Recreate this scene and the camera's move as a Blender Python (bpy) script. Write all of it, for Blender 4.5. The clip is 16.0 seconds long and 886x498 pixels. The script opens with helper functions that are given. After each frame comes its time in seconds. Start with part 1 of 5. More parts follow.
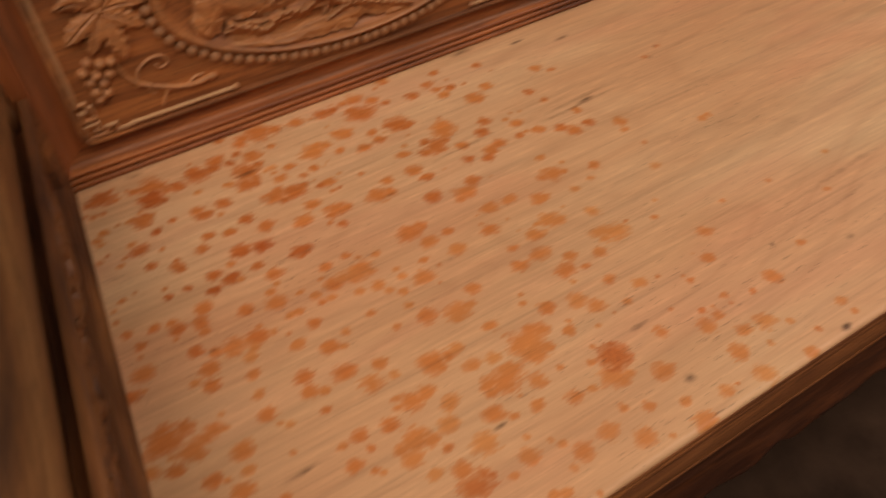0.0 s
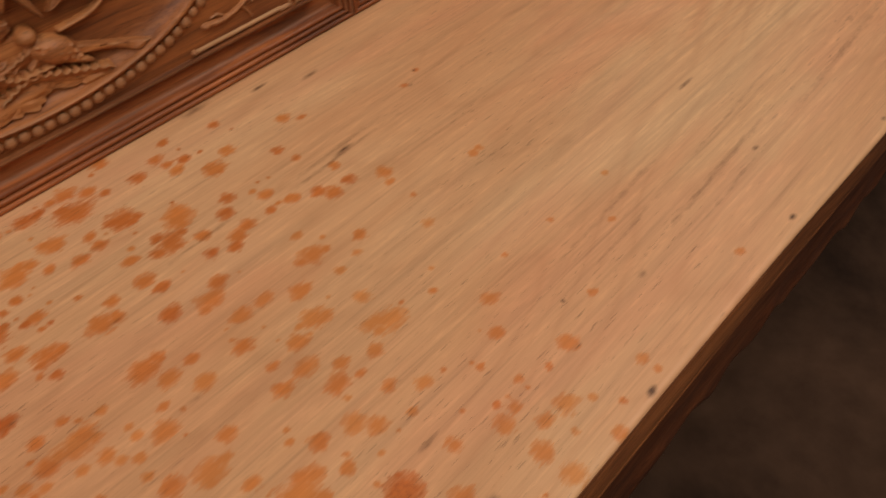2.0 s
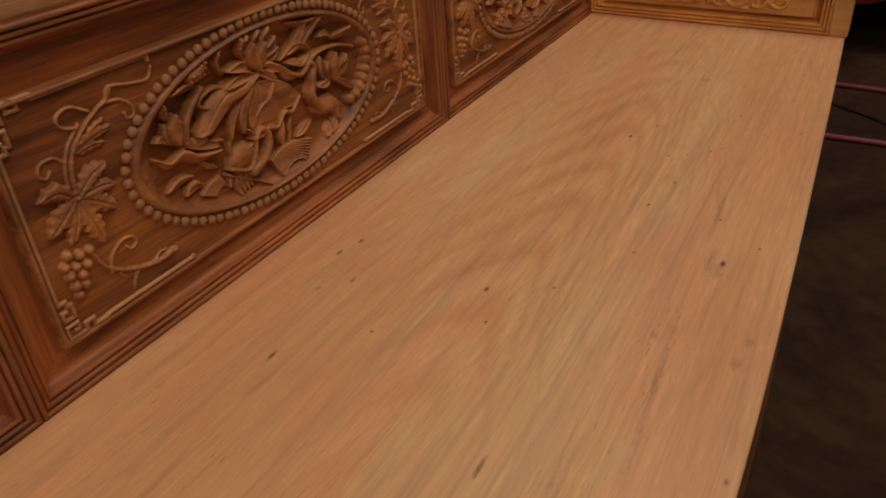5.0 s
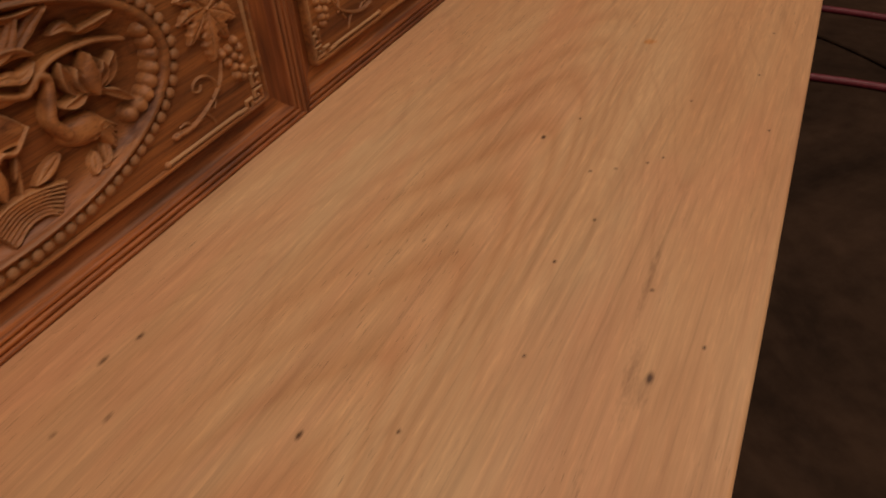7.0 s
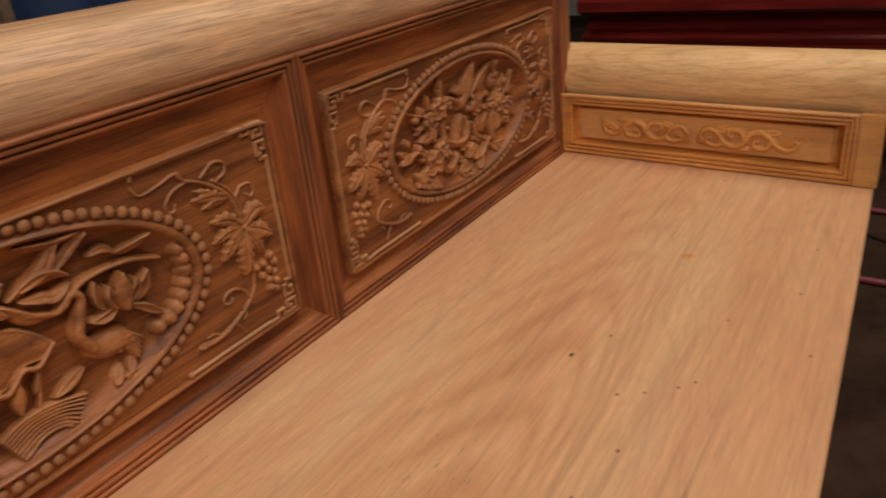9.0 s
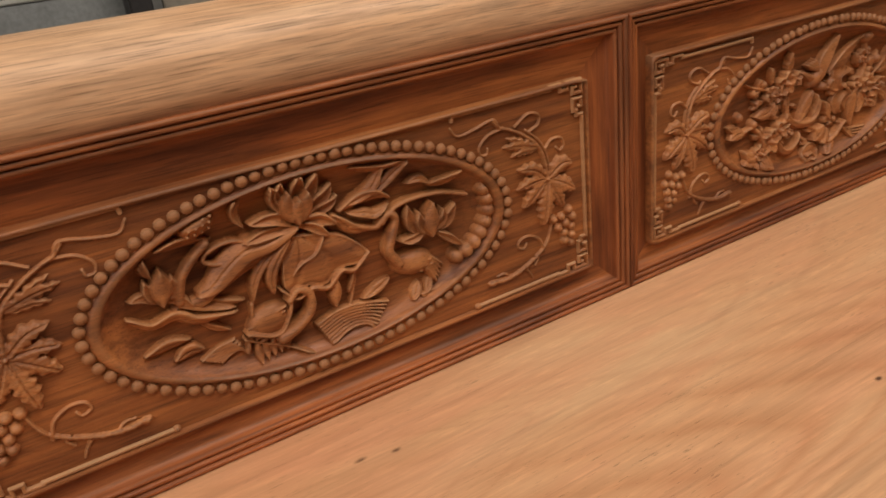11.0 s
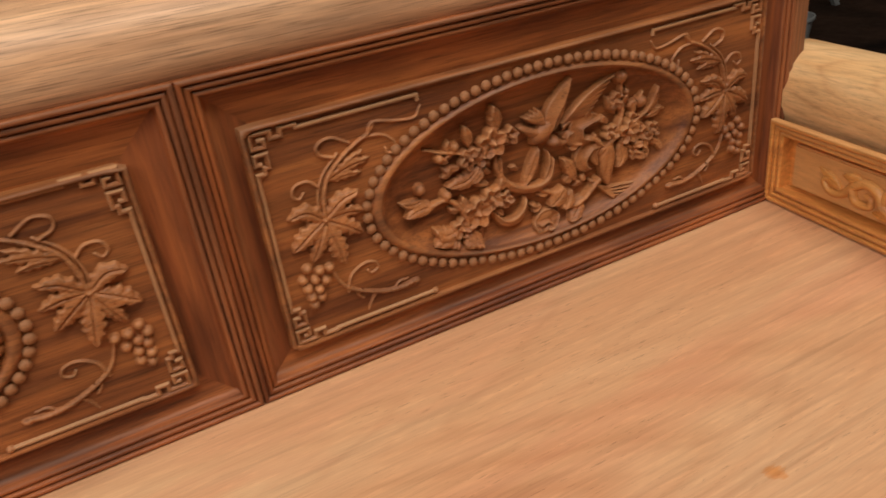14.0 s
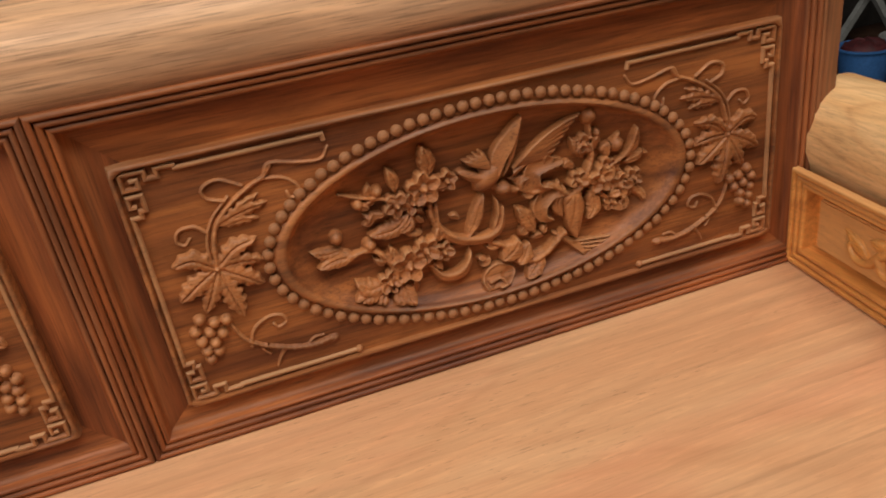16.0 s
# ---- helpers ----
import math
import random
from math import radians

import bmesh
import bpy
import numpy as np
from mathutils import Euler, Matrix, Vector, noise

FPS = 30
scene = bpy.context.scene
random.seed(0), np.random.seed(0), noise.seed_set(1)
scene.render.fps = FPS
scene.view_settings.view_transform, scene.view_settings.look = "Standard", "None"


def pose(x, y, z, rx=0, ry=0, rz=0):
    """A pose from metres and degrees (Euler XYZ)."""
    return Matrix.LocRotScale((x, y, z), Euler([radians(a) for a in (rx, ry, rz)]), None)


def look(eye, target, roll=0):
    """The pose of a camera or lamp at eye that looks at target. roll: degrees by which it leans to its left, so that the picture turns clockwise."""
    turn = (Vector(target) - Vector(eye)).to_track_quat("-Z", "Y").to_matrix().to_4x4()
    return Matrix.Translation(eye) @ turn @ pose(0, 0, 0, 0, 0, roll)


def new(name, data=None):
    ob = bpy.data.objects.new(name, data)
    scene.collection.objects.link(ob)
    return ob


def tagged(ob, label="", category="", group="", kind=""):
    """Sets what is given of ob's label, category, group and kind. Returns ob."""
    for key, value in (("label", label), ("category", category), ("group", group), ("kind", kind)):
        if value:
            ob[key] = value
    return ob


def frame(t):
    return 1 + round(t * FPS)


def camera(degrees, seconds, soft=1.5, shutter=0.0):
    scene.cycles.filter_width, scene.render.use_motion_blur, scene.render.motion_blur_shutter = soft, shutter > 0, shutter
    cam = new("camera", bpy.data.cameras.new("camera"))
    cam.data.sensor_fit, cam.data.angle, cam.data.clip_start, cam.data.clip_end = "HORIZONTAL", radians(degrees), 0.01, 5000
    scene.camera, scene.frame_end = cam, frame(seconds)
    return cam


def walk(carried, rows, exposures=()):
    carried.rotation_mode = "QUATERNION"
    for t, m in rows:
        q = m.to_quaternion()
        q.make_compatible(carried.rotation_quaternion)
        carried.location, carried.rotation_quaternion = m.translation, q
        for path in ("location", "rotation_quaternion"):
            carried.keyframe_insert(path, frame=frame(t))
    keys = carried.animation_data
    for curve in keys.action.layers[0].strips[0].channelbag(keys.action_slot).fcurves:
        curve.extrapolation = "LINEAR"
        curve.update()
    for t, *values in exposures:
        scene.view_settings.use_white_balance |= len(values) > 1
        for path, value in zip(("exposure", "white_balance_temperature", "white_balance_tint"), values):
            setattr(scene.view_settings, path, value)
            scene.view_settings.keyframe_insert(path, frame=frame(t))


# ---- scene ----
cam = camera(60.9, 16.0, 1.75, 0.4)
EXPOSURES = [(0, -0.64, 6600, 10), (0.5, -0.76, 6600, 10), (1, -0.78, 6600, 10), (1.5, -0.68, 6550, 10), (3, -0.93, 6850, 10), (4.5, -1.06, 7250, 13), (7.5, -1.1, 7150, 14), (8, -0.8, 6850, 11), (9, -0.56, 6500, 9), (10, -0.36, 6350, 9), (12.5, -0.31, 6300, 8), (13.5, -0.3, 6250, 8), (14.5, -0.16, 6200, 7), (16, -0.16, 6200, 7)]
PATH = [
    (0, (0.104, 0.093, 0.947), (0.789, 1.341, -0.458), -4.3),
    (0.5, (0.137, 0.121, 0.934), (1.122, 1.284, -0.361), -3.9),
    (1, (0.151, 0.139, 0.931), (1.199, 1.228, -0.378), -3.0),
    (1.5, (0.187, 0.154, 0.926), (1.137, 1.15, -0.525), -3.3),
    (2, (0.265, 0.162, 0.933), (1.212, 1.132, -0.537), -4.1),
    (2.5, (0.349, 0.172, 0.922), (1.393, 1.105, -0.506), -4.2),
    (3, (0.378, 0.179, 0.915), (1.513, 1.08, -0.463), -4.0),
    (3.5, (0.412, 0.211, 0.916), (1.505, 1.268, -0.383), -3.5),
    (4, (0.449, 0.213, 0.936), (1.623, 1.262, -0.298), -3.7),
    (4.5, (0.488, 0.213, 0.935), (1.932, 1.14, -0.092), -3.9),
    (4.7, (0.506, 0.221, 0.931), (1.974, 1.12, -0.088), -3.9),
    (6.8, (0.858, 0.277, 0.894), (2.227, 1.043, -0.347), -5.0),
    (7, (0.898, 0.275, 0.897), (2.263, 1.039, -0.349), -5.1),
    (7.5, (0.957, 0.278, 0.907), (2.412, 1.04, -0.234), -4.6),
    (8, (0.974, 0.257, 0.905), (2.55, 1.074, -0.016), -4.8),
    (8.5, (0.957, 0.239, 0.916), (2.53, 1.144, 0.076), -5.4),
    (9, (0.949, 0.239, 0.921), (2.457, 1.26, 0.093), -6.0),
    (9.5, (0.954, 0.214, 0.92), (2.253, 1.513, 0.13), -7.0),
    (10, (0.939, 0.2, 0.925), (2.016, 1.705, 0.167), -7.0),
    (12.5, (1.122, 0.194, 0.917), (1.913, 1.788, 0.005), -6.7),
    (13, (1.211, 0.19, 0.934), (2.008, 1.778, 0.016), -6.9),
    (13.5, (1.352, 0.192, 0.941), (2.136, 1.77, -0.006), -6.8),
    (14, (1.495, 0.184, 0.936), (2.235, 1.782, -0.013), -7.5),
    (14.5, (1.58, 0.207, 0.912), (2.206, 1.869, -0.007), -8.2),
    (15, (1.65, 0.214, 0.887), (2.217, 1.911, -0.007), -8.2),
    (15.5, (1.683, 0.211, 0.887), (2.199, 1.925, -0.004), -8.5),
    (16, (1.713, 0.204, 0.91), (2.177, 1.933, 0.018), -8.7),
]
walk(cam, [(t, look(eye, target, roll)) for t, eye, target, roll in PATH], EXPOSURES)

# ---- light ----
world = bpy.data.worlds.new("world")
scene.world = world
world.use_nodes = True
sky = world.node_tree.nodes.new("ShaderNodeTexSky")
sky.sky_type, sky.sun_disc = "NISHITA", False
sky.sun_elevation, sky.sun_rotation = radians(40), radians(250)
world.node_tree.links.new(sky.outputs[0], world.node_tree.nodes["Background"].inputs[0])
world.node_tree.nodes["Background"].inputs[1].default_value = 0.03


def area(name, eye, target, sx, sy, watts, colour):
    data = bpy.data.lights.new(name, "AREA")
    data.shape, data.size, data.size_y, data.energy, data.color = "RECTANGLE", sx, sy, watts, colour
    ob = new(name, data)
    ob.matrix_basis = look(eye, target)
    return ob


# Added lamps with unseen sources, placed to balance the light on seat and panels.
area("added_left_light", (-1.1, -0.62, 2.75), (0.5, 0.45, 0.45), 2.4, 1.6, 84, (1.0, 0.92, 0.82))
area("added_overhead_light", (2.05, -0.3, 3.3), (1.8, 0.3, 0.4), 3.0, 1.3, 126, (1.0, 0.94, 0.86))

# ---- materials ----
def nodes_of(name):
    m = bpy.data.materials.new(name)
    m.use_nodes = True
    return m, m.node_tree, m.node_tree.nodes["Principled BSDF"]


def add(nt, kind, **values):
    n = nt.nodes.new("ShaderNode" + kind)
    for key, v in values.items():
        n.inputs[int(key[1:]) if key[0] == "i" and key[1:].isdigit() else key.replace("_", " ")].default_value = v
    return n


def ramp(nt, source, stops):
    n = nt.nodes.new("ShaderNodeValToRGB")
    while len(n.color_ramp.elements) < len(stops):
        n.color_ramp.elements.new(0.5)
    for e, (p, c) in zip(n.color_ramp.elements, stops):
        e.position, e.color = p, (*c, 1) if len(c) == 3 else c
    nt.links.new(source, n.inputs[0])
    return n.outputs[0]


def grey(*stops):
    return [(p, (v, v, v)) for p, v in stops]


def mixed(nt, how, fac, a, b):
    n = nt.nodes.new("ShaderNodeMix")
    n.data_type, n.blend_type = "RGBA", how
    for socket, v in ((n.inputs[0], fac), (n.inputs[6], a), (n.inputs[7], b)):
        if isinstance(v, (int, float)):
            socket.default_value = v
        elif isinstance(v, tuple):
            socket.default_value = (*v, 1)
        else:
            nt.links.new(v, socket)
    return n.outputs[2]


def stretched(nt, scale, turn=(0, 0, 0)):
    co = nt.nodes.new("ShaderNodeTexCoord")
    mp = nt.nodes.new("ShaderNodeMapping")
    mp.inputs[3].default_value, mp.inputs[2].default_value = scale, turn
    nt.links.new(co.outputs["Object"], mp.inputs[0])
    return mp.outputs[0]


def noised(nt, vector, scale, detail=4, rough=0.6, twist=0.0):
    n = add(nt, "TexNoise", Scale=scale, Detail=detail, Roughness=rough, Distortion=twist)
    nt.links.new(vector, n.inputs[0])
    return n.outputs[0]


def bumped(nt, bsdf, height, strength, distance):
    b = add(nt, "Bump", Strength=strength, Distance=distance)
    nt.links.new(height, b.inputs["Height"])
    nt.links.new(b.outputs[0], bsdf.inputs["Normal"])


def wood(name, pale, mid, dark, along, rough=0.5, vary=0.0, streak=0.5, bump=0.25, gloss=0.35, rub_highlight=0.0, tooled=0.0, heart=None, blotch=0.72, poring=0.75, smoke=0.0):
    """Timber with its grain along one axis: broad figure, fibre streaks, dark pores and rubbed edges with highlights
    painted in.
    """
    m, nt, bsdf = nodes_of(name)
    slow = {"x": (1.6, 14, 14), "y": (14, 1.6, 14), "z": (14, 14, 1.6)}[along]
    fast = {"x": (9, 210, 210), "y": (210, 9, 210), "z": (210, 210, 9)}[along]
    pore = {"x": (20, 820, 820), "y": (820, 20, 820), "z": (820, 820, 20)}[along]
    figure = noised(nt, stretched(nt, slow), 1.6, 5, 0.62, 0.7)
    fibre = noised(nt, stretched(nt, fast), 1.0, 4, 0.65)
    pores = noised(nt, stretched(nt, pore), 1.0, 2, 0.5)
    patch = noised(nt, stretched(nt, (4, 4, 4)), 1.3, 3, 0.55)
    c = ramp(nt, figure, [(0.30, dark), (0.47, mid), (0.66, pale)])
    c = mixed(nt, "MULTIPLY", streak, c, ramp(nt, fibre, grey((0.3, 0.55), (0.62, 1.1))))
    c = mixed(nt, "MULTIPLY", poring, c, ramp(nt, pores, grey((0.35, 0.35), (0.45, 1.0))))
    c = mixed(nt, "MULTIPLY", 0.6, c, ramp(nt, patch, grey((0.3, blotch), (0.65, 1.12))))
    if smoke:
        drift = {"x": (2.4, 26, 26), "y": (26, 2.4, 26), "z": (26, 26, 2.4)}[along]
        soot = noised(nt, stretched(nt, drift), 1.0, 4, 0.6, 0.4)
        band = noised(nt, stretched(nt, {"x": (5, 95, 95), "y": (95, 5, 95), "z": (95, 95, 5)}[along]), 1.0, 4, 0.6, 0.3)
        c = mixed(nt, "MULTIPLY", 0.75 * smoke, c, ramp(nt, band, [(0.36, (0.5, 0.44, 0.42)), (0.5, (1.0, 1.0, 1.0)), (0.66, (1.22, 1.22, 1.2))]))
        c = mixed(nt, "MULTIPLY", smoke, c, ramp(nt, soot, [(0.34, (1.12, 1.1, 1.08)), (0.5, (1.0, 1.0, 1.0)), (0.66, (0.46, 0.38, 0.36))]))
    if heart:
        co = nt.nodes.new("ShaderNodeTexCoord")
        mp = nt.nodes.new("ShaderNodeMapping")
        mp.inputs[1].default_value, mp.inputs[3].default_value = tuple(-h * s for h, s in zip(heart[0], heart[1])), heart[1]
        nt.links.new(co.outputs["Object"], mp.inputs[0])
        far = nt.nodes.new("ShaderNodeVectorMath")
        far.operation = "LENGTH"
        nt.links.new(mp.outputs[0], far.inputs[0])
        warp = add(nt, "Math", i1=0.2)
        warp.operation = "MULTIPLY_ADD"
        nt.links.new(figure, warp.inputs[0])
        nt.links.new(far.outputs["Value"], warp.inputs[2])
        many = add(nt, "Math", i1=heart[2])
        many.operation = "MULTIPLY"
        nt.links.new(warp.outputs[0], many.inputs[0])
        saw = add(nt, "Math")
        saw.operation = "FRACT"
        nt.links.new(many.outputs[0], saw.inputs[0])
        c = mixed(nt, "MULTIPLY", 0.4, c, ramp(nt, saw.outputs[0], [(0.0, (0.66, 0.5, 0.38)), (0.12, (0.95, 0.92, 0.88)), (0.6, (1.05, 1.05, 1.05)), (0.9, (0.92, 0.86, 0.8)), (1.0, (0.68, 0.52, 0.4))]))
    # Convex edges mixed paler: rubbed timber plus relief highlights painted into the colour.
    if rub_highlight:
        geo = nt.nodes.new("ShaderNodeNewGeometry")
        worn = mixed(nt, "MULTIPLY", 1.0, ramp(nt, geo.outputs["Pointiness"], grey((0.515, 0.0), (0.62, rub_highlight))), ramp(nt, patch, grey((0.3, 0.5), (0.6, 1.0))))
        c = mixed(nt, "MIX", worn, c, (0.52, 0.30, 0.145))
    if vary:
        info = nt.nodes.new("ShaderNodeObjectInfo")
        c = mixed(nt, "MULTIPLY", vary, c, ramp(nt, info.outputs["Random"], grey((0.0, 0.75), (1.0, 1.15))))
    nt.links.new(c, bsdf.inputs["Base Color"])
    nt.links.new(ramp(nt, fibre, grey((0.3, rough + 0.15), (0.7, rough - 0.08))), bsdf.inputs["Roughness"])
    bsdf.inputs["Specular IOR Level"].default_value = gloss
    if tooled:
        cuts = noised(nt, stretched(nt, (70, 150, 150)), 1.0, 3, 0.6, 0.6)
        b = add(nt, "Bump", Strength=tooled, Distance=0.0016)
        nt.links.new(cuts, b.inputs["Height"])
        fine = add(nt, "Bump", Strength=bump, Distance=0.0006)
        nt.links.new(fibre, fine.inputs["Height"])
        nt.links.new(b.outputs[0], fine.inputs["Normal"])
        nt.links.new(fine.outputs[0], bsdf.inputs["Normal"])
    else:
        bumped(nt, bsdf, fibre, bump, 0.0006)
    return m


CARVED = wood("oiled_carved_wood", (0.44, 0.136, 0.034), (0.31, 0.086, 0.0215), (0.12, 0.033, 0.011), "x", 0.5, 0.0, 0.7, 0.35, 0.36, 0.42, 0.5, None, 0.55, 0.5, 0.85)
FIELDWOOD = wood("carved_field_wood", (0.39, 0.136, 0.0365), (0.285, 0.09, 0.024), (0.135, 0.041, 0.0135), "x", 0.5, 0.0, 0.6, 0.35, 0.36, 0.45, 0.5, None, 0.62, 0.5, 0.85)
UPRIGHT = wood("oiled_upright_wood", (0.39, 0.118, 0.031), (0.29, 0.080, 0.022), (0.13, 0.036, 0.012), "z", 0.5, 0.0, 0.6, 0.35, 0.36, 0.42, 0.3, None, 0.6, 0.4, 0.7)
RELIEF = wood("rubbed_highlit_relief_wood", (0.47, 0.183, 0.058), (0.365, 0.126, 0.037), (0.18, 0.058, 0.0195), "x", 0.52, 0.25, 0.55, 0.35, 0.36, 0.55, 0.4, None, 0.6, 0.6, 0.4)
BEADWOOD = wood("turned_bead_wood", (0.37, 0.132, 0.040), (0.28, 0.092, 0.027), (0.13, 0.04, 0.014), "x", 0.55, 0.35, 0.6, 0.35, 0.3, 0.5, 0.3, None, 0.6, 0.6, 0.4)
ROLLWOOD = wood("sanded_rail_wood", (0.72, 0.435, 0.245), (0.645, 0.365, 0.193), (0.49, 0.252, 0.12), "x", 0.5, 0.0, 0.75, 0.3, 0.4, 0.0, 0.0, None, 0.8, 0.6, 0.26)
ARMWOOD = wood("golden_arm_wood", (0.76, 0.345, 0.09), (0.66, 0.275, 0.060), (0.46, 0.16, 0.032), "y", 0.42, 0.0, 0.4, 0.25, 0.4, 0.45, 0.15, None, 0.7, 0.35)
ARMROLL = wood("pale_arm_roll_wood", (0.80, 0.50, 0.245), (0.73, 0.425, 0.188), (0.60, 0.31, 0.118), "y", 0.46, 0.0, 0.5, 0.25, 0.4, 0.0, 0.0, ((2.30, 0.52, 0.64), (9.0, 2.3, 12.0), 5.5), 0.8, 0.3)
ARMRIM = wood("reddish_arm_moulding_wood", (0.76, 0.325, 0.080), (0.62, 0.235, 0.052), (0.33, 0.10, 0.024), "y", 0.42, 0.0, 0.45, 0.25, 0.4, 0.5, 0.15, None, 0.55, 0.35)
# Left arm: blotchy stain, plus its shaded inner side darkened into the colour.
STAINED_SHADED = wood("stained_shaded_arm_wood", (0.26, 0.092, 0.026), (0.16, 0.052, 0.016), (0.045, 0.014, 0.006), "y", 0.5, 0.0, 0.6, 0.25, 0.35, 0.0, 0.0, None, 0.35, 0.5)
STAINED_SHADED_ROLL = wood("blotched_shaded_arm_roll_wood", (0.33, 0.150, 0.052), (0.22, 0.086, 0.028), (0.07, 0.025, 0.010), "y", 0.5, 0.0, 0.5, 0.25, 0.35, 0.0, 0.0, None, 0.25, 0.4)
APRONDARK = wood("dark_carved_apron_wood", (0.17, 0.048, 0.015), (0.105, 0.029, 0.0095), (0.045, 0.012, 0.005), "x", 0.5, 0.0, 0.6)
APRONWOOD = wood("dark_apron_wood", (0.36, 0.122, 0.036), (0.23, 0.072, 0.022), (0.1, 0.03, 0.011), "x", 0.5, 0.0, 0.6)


def seat_wood():
    """Sanded pale board: cathedral figure, fine fibres, pores, grey mineral streaks, dark flecks and orange spots laid out on the board."""
    m, nt, bsdf = nodes_of("sanded_seat_wood")
    link = nt.links.new
    low = noised(nt, stretched(nt, (1.0, 5.5, 1)), 1.0, 1.6, 0.45, 0.35)
    times = add(nt, "Math", i1=30.0)
    times.operation = "MULTIPLY"
    link(low, times.inputs[0])
    fold = add(nt, "Math", i1=1.0)
    fold.operation = "PINGPONG"
    link(times.outputs[0], fold.inputs[0])
    tone = noised(nt, stretched(nt, (1.5, 7, 1)), 1.0, 3, 0.55, 0.3)

    def sum_of(kind, a, b):
        n = nt.nodes.new("ShaderNodeMath")
        n.operation = kind
        for socket, v in zip(n.inputs, (a, b)):
            if isinstance(v, (int, float)):
                socket.default_value = v
            else:
                link(v, socket)
        return n.outputs[0]

    # cathedral figure: growth rings cut at a slant, one flank wide, the other close
    at = nt.nodes.new("ShaderNodeSeparateXYZ")
    link(nt.nodes.new("ShaderNodeTexCoord").outputs["Object"], at.inputs[0])
    bend = noised(nt, stretched(nt, (2.2, 6, 1)), 1.0, 2, 0.5)
    off = sum_of("ADD", sum_of("SUBTRACT", at.outputs[1], 0.54), sum_of("MULTIPLY", bend, 0.07))
    flank = sum_of("MULTIPLY", sum_of("SQRT", sum_of("ADD", sum_of("MULTIPLY", off, off), 0.0022), 0.0), 8.2)
    rings = sum_of("ADD", sum_of("ADD", at.outputs[0], flank), sum_of("MULTIPLY", off, -4.9))
    ragged = noised(nt, stretched(nt, (2.6, 12, 1)), 1.0, 5, 0.52, 0.2)
    growth = sum_of("FRACT", sum_of("ADD", sum_of("MULTIPLY", rings, 8.0), sum_of("MULTIPLY", ragged, 1.2)), 0.0)
    fibre = noised(nt, stretched(nt, (14, 520, 1)), 1.0, 4, 0.6)
    streak = noised(nt, stretched(nt, (1.7, 60, 1)), 1.0, 6, 0.66, 0.25)
    hair = noised(nt, stretched(nt, (4.5, 260, 1)), 1.0, 3, 0.6, 0.15)
    blush = noised(nt, stretched(nt, (2.2, 9, 1)), 1.0, 4, 0.6, 0.5)
    pores = noised(nt, stretched(nt, (55, 640, 1)), 1.0, 2, 0.5)
    where = noised(nt, stretched(nt, (3, 9, 1)), 1.0, 2, 0.5)
    c = ramp(nt, tone, [(0.3, (0.56, 0.262, 0.121)), (0.5, (0.592, 0.306, 0.148)), (0.7, (0.632, 0.364, 0.188))])
    c = mixed(nt, "MIX", ramp(nt, blush, grey((0.48, 0.0), (0.66, 0.46))), c, (0.62, 0.268, 0.138))
    reach = sum_of("ADD", sum_of("ABSOLUTE", sum_of("SUBTRACT", off, 0.05), 0.0), sum_of("MULTIPLY", noised(nt, stretched(nt, (1.7, 4, 1)), 1.0, 2, 0.5), 0.12))
    shown = mixed(nt, "MULTIPLY", 1.0, ramp(nt, reach, grey((0.08, 1.0), (0.19, 0.18))), ramp(nt, sum_of("MULTIPLY", at.outputs[0], 0.4), grey((0.34, 0.1), (0.46, 0.85), (0.66, 0.85), (0.82, 0.35))))
    c = mixed(nt, "MULTIPLY", shown, c, ramp(nt, growth, [(0.0, (0.91, 0.82, 0.76)), (0.2, (0.96, 0.92, 0.89)), (0.5, (1.08, 1.10, 1.12)), (0.85, (1.02, 1.0, 0.98)), (1.0, (0.91, 0.82, 0.76))]))
    c = mixed(nt, "MULTIPLY", 0.22, c, ramp(nt, fold.outputs[0], [(0.0, (0.74, 0.64, 0.58)), (0.22, (1.0, 1.0, 1.0)), (0.8, (1.07, 1.07, 1.07)), (1.0, (0.94, 0.88, 0.84))]))
    c = mixed(nt, "MULTIPLY", 0.5, c, ramp(nt, streak, grey((0.3, 0.66), (0.5, 1.0), (0.7, 1.1))))
    c = mixed(nt, "MULTIPLY", 0.3, c, ramp(nt, hair, grey((0.3, 0.55), (0.4, 0.98), (0.7, 1.04))))
    c = mixed(nt, "MULTIPLY", 0.22, c, ramp(nt, fibre, grey((0.3, 0.62), (0.62, 1.08))))
    rays = noised(nt, stretched(nt, (26, 190, 1)), 1.0, 3, 0.6)
    c = mixed(nt, "MULTIPLY", 0.5, c, ramp(nt, rays, grey((0.38, 0.93), (0.56, 1.0), (0.66, 1.16))))
    c = mixed(nt, "MULTIPLY", ramp(nt, where, grey((0.45, 0.1), (0.65, 0.75))), c, ramp(nt, pores, grey((0.29, 0.4), (0.345, 1.0))))
    marks = nt.nodes.new("ShaderNodeAttribute")
    marks.attribute_name = "marks"
    split = nt.nodes.new("ShaderNodeSeparateColor")
    link(marks.outputs["Color"], split.inputs[0])
    jag = noised(nt, stretched(nt, (75, 380, 1)), 1.0, 4, 0.65)
    lump = noised(nt, stretched(nt, (90, 120, 1)), 1.0, 3, 0.6)

    def edge(field, amount, other):
        """A ragged threshold of a field."""
        n = add(nt, "Math", i1=amount)
        n.operation = "MULTIPLY_ADD"
        link(other, n.inputs[0])
        link(field, n.inputs[2])
        return n.outputs[0]

    def halved(v):
        n = add(nt, "Math", i1=0.5)
        n.operation = "MULTIPLY"
        link(v, n.inputs[0])
        return n.outputs[0]

